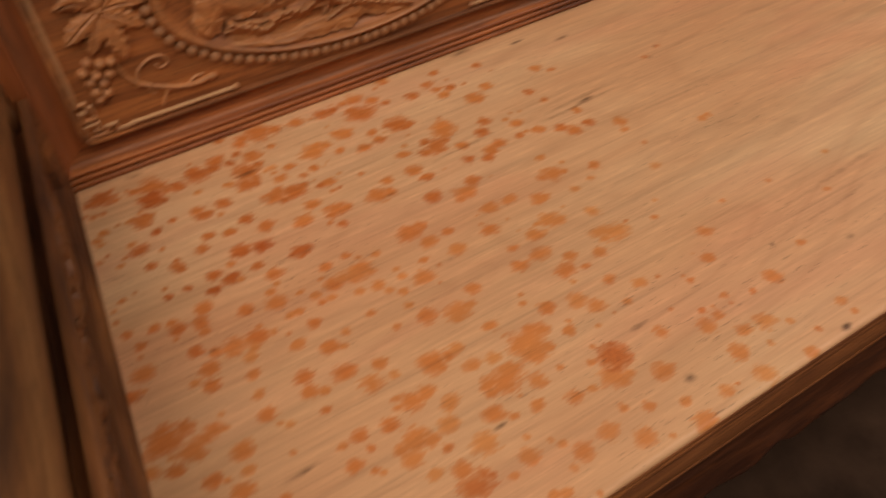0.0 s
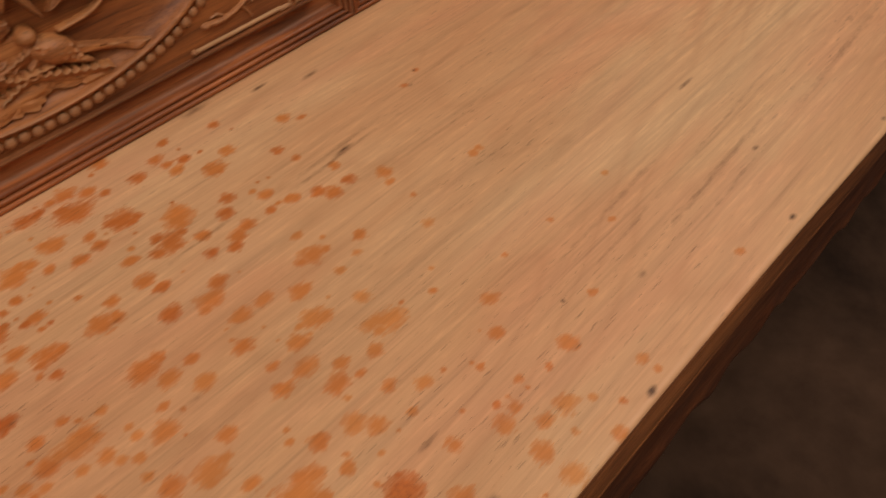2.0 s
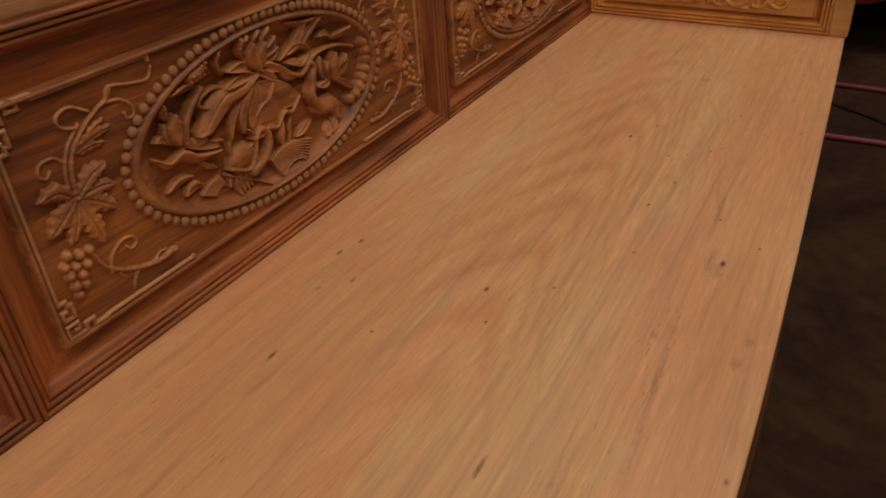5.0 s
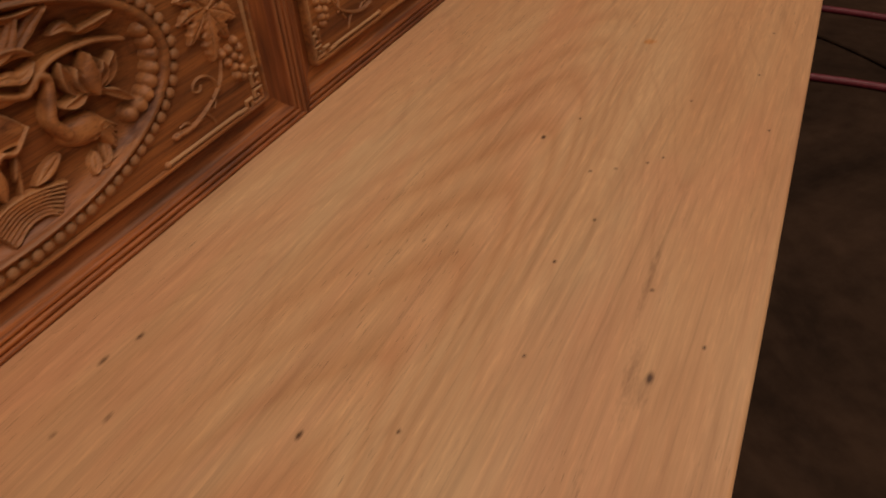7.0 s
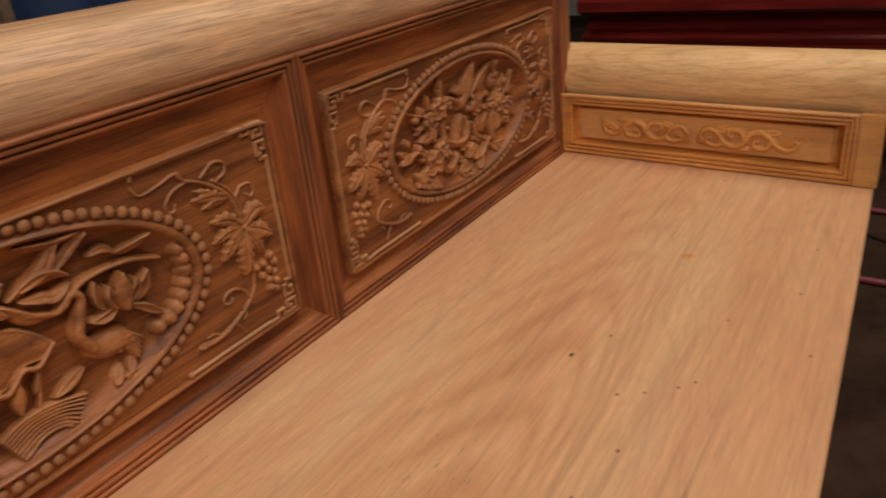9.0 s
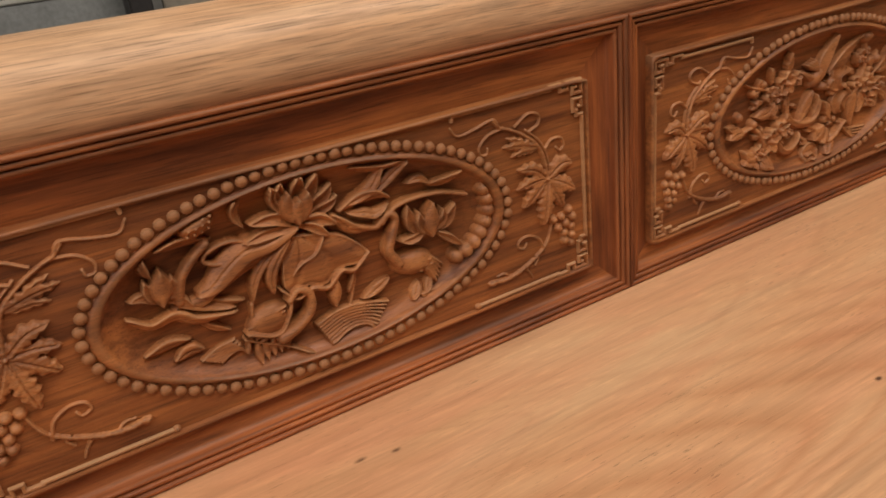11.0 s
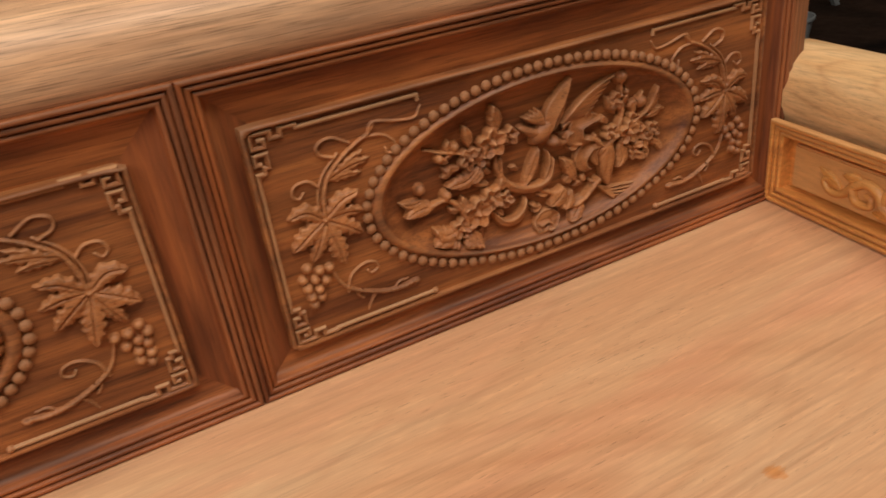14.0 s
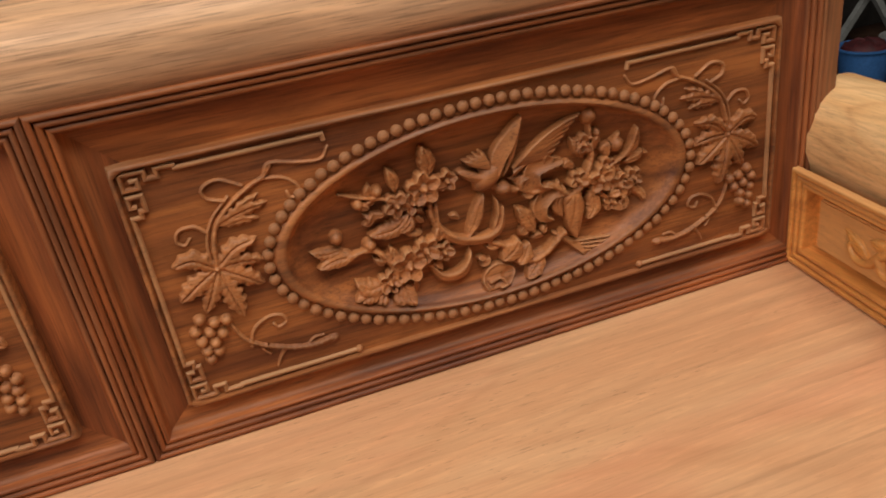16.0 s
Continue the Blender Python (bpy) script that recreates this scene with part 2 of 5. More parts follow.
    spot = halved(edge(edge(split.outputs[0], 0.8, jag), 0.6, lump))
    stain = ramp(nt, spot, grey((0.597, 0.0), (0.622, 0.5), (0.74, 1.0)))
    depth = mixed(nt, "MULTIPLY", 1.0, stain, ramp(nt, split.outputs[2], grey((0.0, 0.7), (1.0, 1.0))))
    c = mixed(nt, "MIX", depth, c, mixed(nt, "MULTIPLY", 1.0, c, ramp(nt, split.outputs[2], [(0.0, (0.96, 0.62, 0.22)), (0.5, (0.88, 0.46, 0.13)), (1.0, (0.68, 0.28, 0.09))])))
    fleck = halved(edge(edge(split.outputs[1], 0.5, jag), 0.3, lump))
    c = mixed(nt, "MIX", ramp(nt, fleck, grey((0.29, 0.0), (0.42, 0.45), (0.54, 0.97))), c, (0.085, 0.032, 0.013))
    link(c, bsdf.inputs["Base Color"])
    link(ramp(nt, fibre, grey((0.3, 0.62), (0.7, 0.46))), bsdf.inputs["Roughness"])
    bsdf.inputs["Specular IOR Level"].default_value = 0.35
    bumped(nt, bsdf, fibre, 0.18, 0.0004)
    return m


SEATWOOD = seat_wood()


def lacquer():
    m, nt, bsdf = nodes_of("red_lacquer")
    v = noised(nt, stretched(nt, (40, 3, 40)), 1.0, 4)
    nt.links.new(ramp(nt, v, [(0.35, (0.085, 0.007, 0.0055)), (0.7, (0.2, 0.016, 0.011))]), bsdf.inputs["Base Color"])
    bsdf.inputs["Roughness"].default_value = 0.22
    return m


def mottled(name, a, b, scale, rough, bump=0.3, depth=0.002):
    m, nt, bsdf = nodes_of(name)
    v = noised(nt, stretched(nt, (1, 1, 1)), scale, 7, 0.65, 0.4)
    f = noised(nt, stretched(nt, (1, 1, 1)), scale * 14, 4, 0.6)
    c = ramp(nt, v, [(0.34, a), (0.66, b)])
    c = mixed(nt, "MULTIPLY", 0.5, c, ramp(nt, f, grey((0.3, 0.6), (0.65, 1.1))))
    nt.links.new(c, bsdf.inputs["Base Color"])
    nt.links.new(ramp(nt, f, grey((0.3, min(rough + 0.15, 1)), (0.7, rough))), bsdf.inputs["Roughness"])
    bumped(nt, bsdf, f, bump, depth)
    return m


LACQUER = lacquer()
# Shade on the floor before the bench is put into this darkened base.
CONCRETE = mottled("dusty_shade_toned_concrete", (0.007, 0.0034, 0.0018), (0.07, 0.035, 0.020), 1.6, 0.85)
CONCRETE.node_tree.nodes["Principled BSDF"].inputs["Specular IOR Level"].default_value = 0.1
PLASTER = mottled("grey_plaster", (0.28, 0.26, 0.23), (0.4, 0.37, 0.33), 1.5, 0.85)
BLUETARP = mottled("navy_sheet", (0.008, 0.018, 0.06), (0.02, 0.04, 0.11), 5, 0.45)
PALEBOARD = mottled("pale_board", (0.24, 0.195, 0.14), (0.33, 0.275, 0.21), 2.5, 0.7)
PALEPAINT = mottled("pale_worn_paint", (0.45, 0.42, 0.36), (0.58, 0.54, 0.46), 8, 0.5)
DARKPAINT = mottled("dark_paint", (0.018, 0.014, 0.012), (0.04, 0.032, 0.028), 6, 0.5)
GREYPAINT = mottled("worn_grey_paint", (0.2, 0.195, 0.18), (0.32, 0.31, 0.29), 5, 0.5)
BLUEPLASTIC = mottled("blue_plastic", (0.04, 0.13, 0.34), (0.06, 0.17, 0.42), 9, 0.4)
YELLOW = mottled("yellow_plastic", (0.4, 0.34, 0.06), (0.5, 0.45, 0.12), 12, 0.4)
REDSTUFF = mottled("red_scraps", (0.035, 0.003, 0.004), (0.09, 0.008, 0.009), 40, 0.6)
BROWNWOOD = mottled("rough_brown_timber", (0.1, 0.055, 0.03), (0.2, 0.12, 0.07), 7, 0.7)
RUBBER = mottled("red_hose", (0.12, 0.01, 0.016), (0.2, 0.02, 0.03), 8, 0.45)

# ---- mesh helpers ----
def part(name, bm, material, parent, label="", smooth=True, sharp=40):
    """Links a bmesh, in world coordinates, as one mesh object under a thing or a part."""
    bmesh.ops.recalc_face_normals(bm, faces=bm.faces)
    me = bpy.data.meshes.new(name)
    bm.to_mesh(me)
    bm.free()
    me.materials.append(material)
    if smooth:
        me.shade_smooth()
        me.set_sharp_from_angle(angle=radians(sharp))
    return placed(name, me, parent, (0, 0, 0), label)


def placed(name, me, parent, where=(0, 0, 0), label=""):
    ob = new(name, me)
    ob.location = where
    if parent:
        ob.parent = parent
        ob.matrix_parent_inverse = Matrix.Translation(-parent.location)
    if label:
        tagged(ob, label)
    return ob


def thing(name, where, label, category, group="", kind=""):
    return tagged(new_empty(name, where), label, category, group, kind)


def new_empty(name, where):
    ob = new(name)
    ob.location = where
    ob.empty_display_size = 0.1
    return ob


def box(bm, lo, hi, bevel=0.0):
    made = bmesh.ops.create_cube(bm, size=1.0)["verts"]
    for v in made:
        v.co = Vector([lo[i] + (v.co[i] + 0.5) * (hi[i] - lo[i]) for i in range(3)])
    if bevel:
        edges = {e for v in made for e in v.link_edges}
        bmesh.ops.bevel(bm, geom=list(edges), offset=bevel, segments=2, affect="EDGES")
    return bm


def skin(bm, rings, close_ring=True, close_path=False, caps=True):
    """Faces over rings of points."""
    vs = [[bm.verts.new(p) for p in r] for r in rings]
    n = len(vs[0])
    pairs = list(zip(vs, vs[1:])) + ([(vs[-1], vs[0])] if close_path else [])
    for a, b in pairs:
        for i in range(n if close_ring else n - 1):
            j = (i + 1) % n
            bm.faces.new((a[i], a[j], b[j], b[i]))
    if caps and not close_path and close_ring:
        bm.faces.new(vs[0][::-1])
        bm.faces.new(vs[-1])
    return vs


def spline(points, steps=6):
    """A smooth line through points of any dimension."""
    p = [np.array(q, float) for q in points]
    p = [2 * p[0] - p[1]] + p + [2 * p[-1] - p[-2]]
    out = []
    for a, b, c, d in zip(p, p[1:], p[2:], p[3:]):
        for k in range(steps):
            t = k / steps
            out.append(0.5 * (2 * b + (c - a) * t + (2 * a - 5 * b + 4 * c - d) * t * t + (3 * b - a - 3 * c + d) * t ** 3))
    out.append(p[-2])
    return out


def circle(cy, cz, ry, rz, n=48, power=2.0):
    out = []
    for k in range(n):
        a = 2 * math.pi * k / n
        c, s = math.cos(a), math.sin(a)
        out.append((cy + ry * math.copysign(abs(c) ** (2 / power), c), cz + rz * math.copysign(abs(s) ** (2 / power), s)))
    return out


# ---- the bench: sizes ----
SEAT, FRONT, BACK = 0.45, 0.2595, 0.829
ARM_L, ARM_R = 0.072, 2.289
PANELS = [(0.056, 0.794, 0.1, 0.749), (0.794, 1.572, 0.842, 1.518), (1.572, 2.311, 1.615, 2.268)]
TOP = 0.789
RIM = 0.836

# ---- floor and walls ----
def slab(name, lo, hi, material, label, category, kind="structure"):
    bm = box(bmesh.new(), lo, hi)
    return tagged(part(name, bm, material, None, "", smooth=False), label, category, kind=kind)


slab("floor", (-4, -4, -0.1), (7, 5, 0), CONCRETE, "dusty concrete workshop floor with shade darkened into its colour", "floor")
slab("wall_north", (-4, 4.9, 0), (7, 5.1, 3.4), PLASTER, "stained grey plaster workshop wall", "wall")
# East, south and west walls and ceiling are unseen, added to enclose the light.
slab("unseen_wall_east", (6.9, -4, 0), (7.1, 4.9, 3.4), PLASTER, "stained grey plaster workshop wall", "wall")
slab("unseen_wall_south", (-4, -4.2, 0), (7, -4, 3.4), PLASTER, "stained grey plaster workshop wall", "wall")
slab("unseen_wall_west", (-4.2, -4.2, 0), (-4, 5.1, 0.9), PLASTER, "unseen low grey plaster wall, added below an assumed open side", "wall")
slab("ceiling", (-4.2, -4.2, 3.4), (7.1, 5.1, 3.5), PLASTER, "unseen grey workshop ceiling, added to enclose the light", "ceiling")

# ---- bench ----
bench = thing("wooden_bench", (1.17, 0.55, 0), "long unfinished hardwood bench with carved back panels and rolled arms", "bench")


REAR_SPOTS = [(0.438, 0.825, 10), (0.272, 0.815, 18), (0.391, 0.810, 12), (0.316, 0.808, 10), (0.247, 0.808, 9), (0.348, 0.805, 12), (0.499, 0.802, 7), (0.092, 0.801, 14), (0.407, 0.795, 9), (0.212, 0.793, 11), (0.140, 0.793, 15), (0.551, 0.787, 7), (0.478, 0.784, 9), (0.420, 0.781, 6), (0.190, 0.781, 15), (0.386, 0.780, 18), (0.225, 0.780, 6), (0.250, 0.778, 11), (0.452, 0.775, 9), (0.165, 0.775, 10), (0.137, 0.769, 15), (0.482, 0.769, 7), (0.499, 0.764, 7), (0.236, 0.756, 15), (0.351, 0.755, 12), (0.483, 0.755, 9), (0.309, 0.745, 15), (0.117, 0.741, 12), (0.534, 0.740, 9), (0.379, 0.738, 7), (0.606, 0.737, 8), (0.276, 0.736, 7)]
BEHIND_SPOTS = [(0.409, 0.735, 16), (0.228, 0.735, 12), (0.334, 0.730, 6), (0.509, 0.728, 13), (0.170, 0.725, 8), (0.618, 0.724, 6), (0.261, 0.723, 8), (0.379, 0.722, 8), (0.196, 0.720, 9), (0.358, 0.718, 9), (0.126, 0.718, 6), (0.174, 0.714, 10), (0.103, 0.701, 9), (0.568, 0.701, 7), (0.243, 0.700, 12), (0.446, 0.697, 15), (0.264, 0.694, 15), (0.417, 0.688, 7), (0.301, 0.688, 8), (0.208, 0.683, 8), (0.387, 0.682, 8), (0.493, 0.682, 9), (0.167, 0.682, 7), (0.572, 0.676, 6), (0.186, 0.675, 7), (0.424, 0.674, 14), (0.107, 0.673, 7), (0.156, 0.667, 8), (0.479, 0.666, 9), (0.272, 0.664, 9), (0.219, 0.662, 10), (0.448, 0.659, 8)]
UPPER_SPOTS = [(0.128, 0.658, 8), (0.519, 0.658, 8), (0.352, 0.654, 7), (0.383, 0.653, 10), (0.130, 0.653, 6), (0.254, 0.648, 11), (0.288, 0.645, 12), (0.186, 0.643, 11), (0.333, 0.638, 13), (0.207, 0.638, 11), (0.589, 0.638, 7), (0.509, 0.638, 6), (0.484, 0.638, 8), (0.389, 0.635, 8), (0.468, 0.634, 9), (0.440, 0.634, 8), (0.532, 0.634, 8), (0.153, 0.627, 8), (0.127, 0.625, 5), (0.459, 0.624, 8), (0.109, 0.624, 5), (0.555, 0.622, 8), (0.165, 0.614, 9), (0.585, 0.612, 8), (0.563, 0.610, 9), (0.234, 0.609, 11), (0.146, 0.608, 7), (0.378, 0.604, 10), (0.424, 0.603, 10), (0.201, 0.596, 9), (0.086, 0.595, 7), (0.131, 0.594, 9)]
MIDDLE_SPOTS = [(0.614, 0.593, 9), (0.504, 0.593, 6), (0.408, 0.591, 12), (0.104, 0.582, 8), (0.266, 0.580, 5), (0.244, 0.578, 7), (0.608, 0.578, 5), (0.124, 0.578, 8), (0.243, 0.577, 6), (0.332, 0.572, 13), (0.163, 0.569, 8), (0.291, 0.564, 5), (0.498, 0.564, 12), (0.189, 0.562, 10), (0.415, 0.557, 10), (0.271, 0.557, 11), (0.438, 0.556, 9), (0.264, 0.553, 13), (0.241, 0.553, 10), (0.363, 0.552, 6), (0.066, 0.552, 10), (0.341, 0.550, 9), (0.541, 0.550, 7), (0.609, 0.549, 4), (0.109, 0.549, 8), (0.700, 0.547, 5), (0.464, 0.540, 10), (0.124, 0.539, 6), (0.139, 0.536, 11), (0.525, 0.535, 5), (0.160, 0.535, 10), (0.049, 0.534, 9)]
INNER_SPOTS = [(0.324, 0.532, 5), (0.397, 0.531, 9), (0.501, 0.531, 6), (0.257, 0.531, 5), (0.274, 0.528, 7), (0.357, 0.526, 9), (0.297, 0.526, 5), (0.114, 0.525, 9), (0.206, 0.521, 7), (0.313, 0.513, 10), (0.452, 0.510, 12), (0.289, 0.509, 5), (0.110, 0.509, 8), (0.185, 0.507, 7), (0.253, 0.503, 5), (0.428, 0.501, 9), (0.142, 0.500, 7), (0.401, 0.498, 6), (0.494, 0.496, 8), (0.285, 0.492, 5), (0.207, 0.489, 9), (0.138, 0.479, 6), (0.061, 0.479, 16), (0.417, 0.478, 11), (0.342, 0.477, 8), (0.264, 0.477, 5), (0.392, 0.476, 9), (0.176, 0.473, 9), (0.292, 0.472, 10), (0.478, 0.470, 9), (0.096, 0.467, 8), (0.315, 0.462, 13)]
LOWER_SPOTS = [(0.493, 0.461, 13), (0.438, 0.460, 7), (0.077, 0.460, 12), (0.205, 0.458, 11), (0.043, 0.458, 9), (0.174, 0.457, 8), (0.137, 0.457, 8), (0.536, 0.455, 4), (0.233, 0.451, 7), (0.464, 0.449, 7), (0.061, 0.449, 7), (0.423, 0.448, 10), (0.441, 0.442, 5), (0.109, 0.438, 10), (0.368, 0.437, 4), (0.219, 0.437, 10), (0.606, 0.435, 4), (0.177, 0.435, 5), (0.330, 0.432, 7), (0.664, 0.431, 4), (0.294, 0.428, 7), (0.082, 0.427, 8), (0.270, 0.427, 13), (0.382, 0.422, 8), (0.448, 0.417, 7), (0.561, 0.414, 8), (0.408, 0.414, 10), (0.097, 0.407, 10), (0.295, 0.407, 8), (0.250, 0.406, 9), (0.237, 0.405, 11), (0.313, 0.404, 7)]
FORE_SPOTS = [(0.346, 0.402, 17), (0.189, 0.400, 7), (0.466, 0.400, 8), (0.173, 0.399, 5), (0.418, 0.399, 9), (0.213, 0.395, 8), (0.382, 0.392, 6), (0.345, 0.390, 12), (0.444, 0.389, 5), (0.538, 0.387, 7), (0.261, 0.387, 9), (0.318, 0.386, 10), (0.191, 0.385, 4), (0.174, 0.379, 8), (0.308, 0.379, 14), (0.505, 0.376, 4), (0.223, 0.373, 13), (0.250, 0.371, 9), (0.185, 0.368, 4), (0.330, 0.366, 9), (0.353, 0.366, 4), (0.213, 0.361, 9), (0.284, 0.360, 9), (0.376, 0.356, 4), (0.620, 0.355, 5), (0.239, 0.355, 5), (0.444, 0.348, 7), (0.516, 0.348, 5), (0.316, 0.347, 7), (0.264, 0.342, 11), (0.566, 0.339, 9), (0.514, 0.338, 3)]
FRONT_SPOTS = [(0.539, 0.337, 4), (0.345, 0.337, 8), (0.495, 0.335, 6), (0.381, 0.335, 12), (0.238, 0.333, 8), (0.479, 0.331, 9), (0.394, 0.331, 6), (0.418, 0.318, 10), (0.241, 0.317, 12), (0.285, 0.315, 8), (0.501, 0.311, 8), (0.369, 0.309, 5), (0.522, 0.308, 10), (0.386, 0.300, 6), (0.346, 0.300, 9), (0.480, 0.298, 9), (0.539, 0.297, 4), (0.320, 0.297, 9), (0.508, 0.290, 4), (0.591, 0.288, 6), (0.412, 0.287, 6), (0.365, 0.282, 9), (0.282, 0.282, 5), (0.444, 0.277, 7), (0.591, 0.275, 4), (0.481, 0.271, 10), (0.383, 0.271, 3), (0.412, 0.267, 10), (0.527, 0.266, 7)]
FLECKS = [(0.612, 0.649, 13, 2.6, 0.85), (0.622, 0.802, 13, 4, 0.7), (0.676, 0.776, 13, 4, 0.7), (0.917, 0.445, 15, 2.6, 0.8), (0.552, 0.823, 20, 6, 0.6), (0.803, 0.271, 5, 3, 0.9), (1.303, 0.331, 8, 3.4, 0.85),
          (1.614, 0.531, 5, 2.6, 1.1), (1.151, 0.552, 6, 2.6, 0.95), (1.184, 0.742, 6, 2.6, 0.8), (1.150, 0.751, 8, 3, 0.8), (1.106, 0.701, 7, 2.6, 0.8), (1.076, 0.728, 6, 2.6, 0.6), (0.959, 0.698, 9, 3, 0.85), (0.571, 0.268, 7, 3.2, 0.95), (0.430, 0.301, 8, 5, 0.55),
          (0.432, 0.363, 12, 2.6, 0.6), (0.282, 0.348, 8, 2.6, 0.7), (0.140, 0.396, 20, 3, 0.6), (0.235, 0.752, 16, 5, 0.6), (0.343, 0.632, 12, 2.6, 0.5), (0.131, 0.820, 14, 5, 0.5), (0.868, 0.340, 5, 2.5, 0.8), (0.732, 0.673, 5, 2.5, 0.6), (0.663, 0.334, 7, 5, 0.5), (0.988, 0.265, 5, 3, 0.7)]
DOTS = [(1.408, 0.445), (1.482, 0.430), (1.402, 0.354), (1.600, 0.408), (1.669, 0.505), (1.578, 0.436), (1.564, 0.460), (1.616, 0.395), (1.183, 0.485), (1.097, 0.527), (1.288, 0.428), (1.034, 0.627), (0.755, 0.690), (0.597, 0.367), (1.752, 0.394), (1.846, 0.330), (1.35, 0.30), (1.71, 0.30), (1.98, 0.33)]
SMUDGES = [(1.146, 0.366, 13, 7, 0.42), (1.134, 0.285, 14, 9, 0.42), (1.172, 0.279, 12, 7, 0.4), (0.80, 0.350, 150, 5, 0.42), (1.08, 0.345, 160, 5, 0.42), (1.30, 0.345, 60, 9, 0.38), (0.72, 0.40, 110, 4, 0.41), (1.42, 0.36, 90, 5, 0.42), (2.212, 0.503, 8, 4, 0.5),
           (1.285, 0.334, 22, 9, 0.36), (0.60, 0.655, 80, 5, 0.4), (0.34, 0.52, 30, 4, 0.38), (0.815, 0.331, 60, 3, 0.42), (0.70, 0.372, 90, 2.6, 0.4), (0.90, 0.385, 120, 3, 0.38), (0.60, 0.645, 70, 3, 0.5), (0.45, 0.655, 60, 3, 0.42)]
EDGE = ((0.0, 0.262), (0.65, 0.2625), (1.0, 0.2565), (1.3, 0.260), (1.6, 0.267), (2.3, 0.285))
SPLAY_R, SPLAY_L = 0.1, 0.08


def front_at(x):
    """The seat's front edge, which is not quite straight."""
    knots = spline(EDGE, 8)
    return np.interp(x, [k[0] for k in knots], [k[1] for k in knots])


def proud(x, out):
    """How far the moulding and apron stand out before the board: most at the stained end, set back under it at the other."""
    return out - 0.02 if out < 0 else out * float(np.interp(x, (0.0, 0.55, 1.2, 1.6, 2.3), (0.62, 0.55, 0.3, -0.4, -0.8)))


def seat_board():
    bm = bmesh.new()
    ny = 270
    x0, x1, y0, y1, th = 0.02, 2.2995, FRONT, BACK + 0.012, 0.012
    xs = np.concatenate((np.linspace(x0, 0.78, 400), np.linspace(0.782, x1, 690)))
    fronts = front_at(xs) - y0
    ys = np.linspace(y0, y1, ny)
    rings = [[(x, y1, SEAT - th) for x in xs]]
    for y in ys[::-1]:
        rings.append([(x, y, SEAT - (0.0012 if y == y0 else 0)) for x in xs])
    rings.append([(x, y0 - 0.0012, SEAT - 0.003) for x in xs])
    rings.append([(x, y0 - 0.0012, SEAT - 0.0045) for x in xs])
    for ring in rings:
        for k, (x, y, z) in enumerate(ring):
            splay = SPLAY_R * max(0.0, (x - 1.8) / 0.5) ** 2 + SPLAY_L * max(0.0, (0.35 - x) / 0.3) ** 2
            y += fronts[k] * (1 - (min(y, y1) - y0) / (y1 - y0))
            ring[k] = (x - splay * (BACK - y), y, z)
    skin(bm, rings, close_ring=False, caps=False)
    ob = part("seat", bm, SEATWOOD, bench, "pale sanded single board seat with orange spots and dark flecks")
    me = ob.data
    co = np.empty(len(me.vertices) * 3)
    me.vertices.foreach_get("co", co)
    px, py = co[0::3], co[1::3]
    rng = random.Random(11)
    spots = []
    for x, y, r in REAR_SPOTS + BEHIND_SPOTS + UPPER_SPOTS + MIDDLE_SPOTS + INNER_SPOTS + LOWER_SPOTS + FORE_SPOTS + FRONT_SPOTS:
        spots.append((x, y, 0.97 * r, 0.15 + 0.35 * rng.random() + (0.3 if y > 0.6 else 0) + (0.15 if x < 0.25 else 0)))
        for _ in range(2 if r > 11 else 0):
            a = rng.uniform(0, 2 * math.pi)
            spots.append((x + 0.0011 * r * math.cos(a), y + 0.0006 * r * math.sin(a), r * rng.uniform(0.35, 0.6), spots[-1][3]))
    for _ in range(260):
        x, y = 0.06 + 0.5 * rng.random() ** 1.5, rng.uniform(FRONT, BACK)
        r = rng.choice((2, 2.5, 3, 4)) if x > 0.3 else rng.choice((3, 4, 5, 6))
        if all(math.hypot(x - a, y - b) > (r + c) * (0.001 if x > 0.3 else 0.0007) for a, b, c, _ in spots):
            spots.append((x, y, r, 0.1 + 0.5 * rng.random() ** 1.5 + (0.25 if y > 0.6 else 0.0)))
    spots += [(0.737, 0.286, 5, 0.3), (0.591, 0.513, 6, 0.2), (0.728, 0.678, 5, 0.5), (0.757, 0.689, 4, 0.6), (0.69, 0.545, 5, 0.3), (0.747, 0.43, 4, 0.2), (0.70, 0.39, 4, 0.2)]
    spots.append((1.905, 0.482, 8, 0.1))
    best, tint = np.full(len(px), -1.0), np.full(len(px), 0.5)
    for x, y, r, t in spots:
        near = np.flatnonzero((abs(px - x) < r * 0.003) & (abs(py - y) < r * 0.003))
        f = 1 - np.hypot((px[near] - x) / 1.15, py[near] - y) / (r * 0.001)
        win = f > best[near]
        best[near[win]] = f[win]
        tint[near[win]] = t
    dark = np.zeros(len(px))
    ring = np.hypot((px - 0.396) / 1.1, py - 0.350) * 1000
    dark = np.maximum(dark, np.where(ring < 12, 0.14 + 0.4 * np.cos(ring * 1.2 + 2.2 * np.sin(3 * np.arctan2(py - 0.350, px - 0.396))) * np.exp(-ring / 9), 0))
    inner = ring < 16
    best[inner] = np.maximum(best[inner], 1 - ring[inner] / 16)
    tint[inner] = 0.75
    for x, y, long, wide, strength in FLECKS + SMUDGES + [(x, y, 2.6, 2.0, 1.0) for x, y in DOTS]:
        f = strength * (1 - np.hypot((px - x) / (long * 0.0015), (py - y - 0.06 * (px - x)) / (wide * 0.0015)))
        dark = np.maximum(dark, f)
    rgba = np.ones((len(px), 4), np.float32)
    rgba[:, 0] = np.clip(best, -1, 1) * 0.5 + 0.5
    rgba[:, 1], rgba[:, 2] = dark, tint
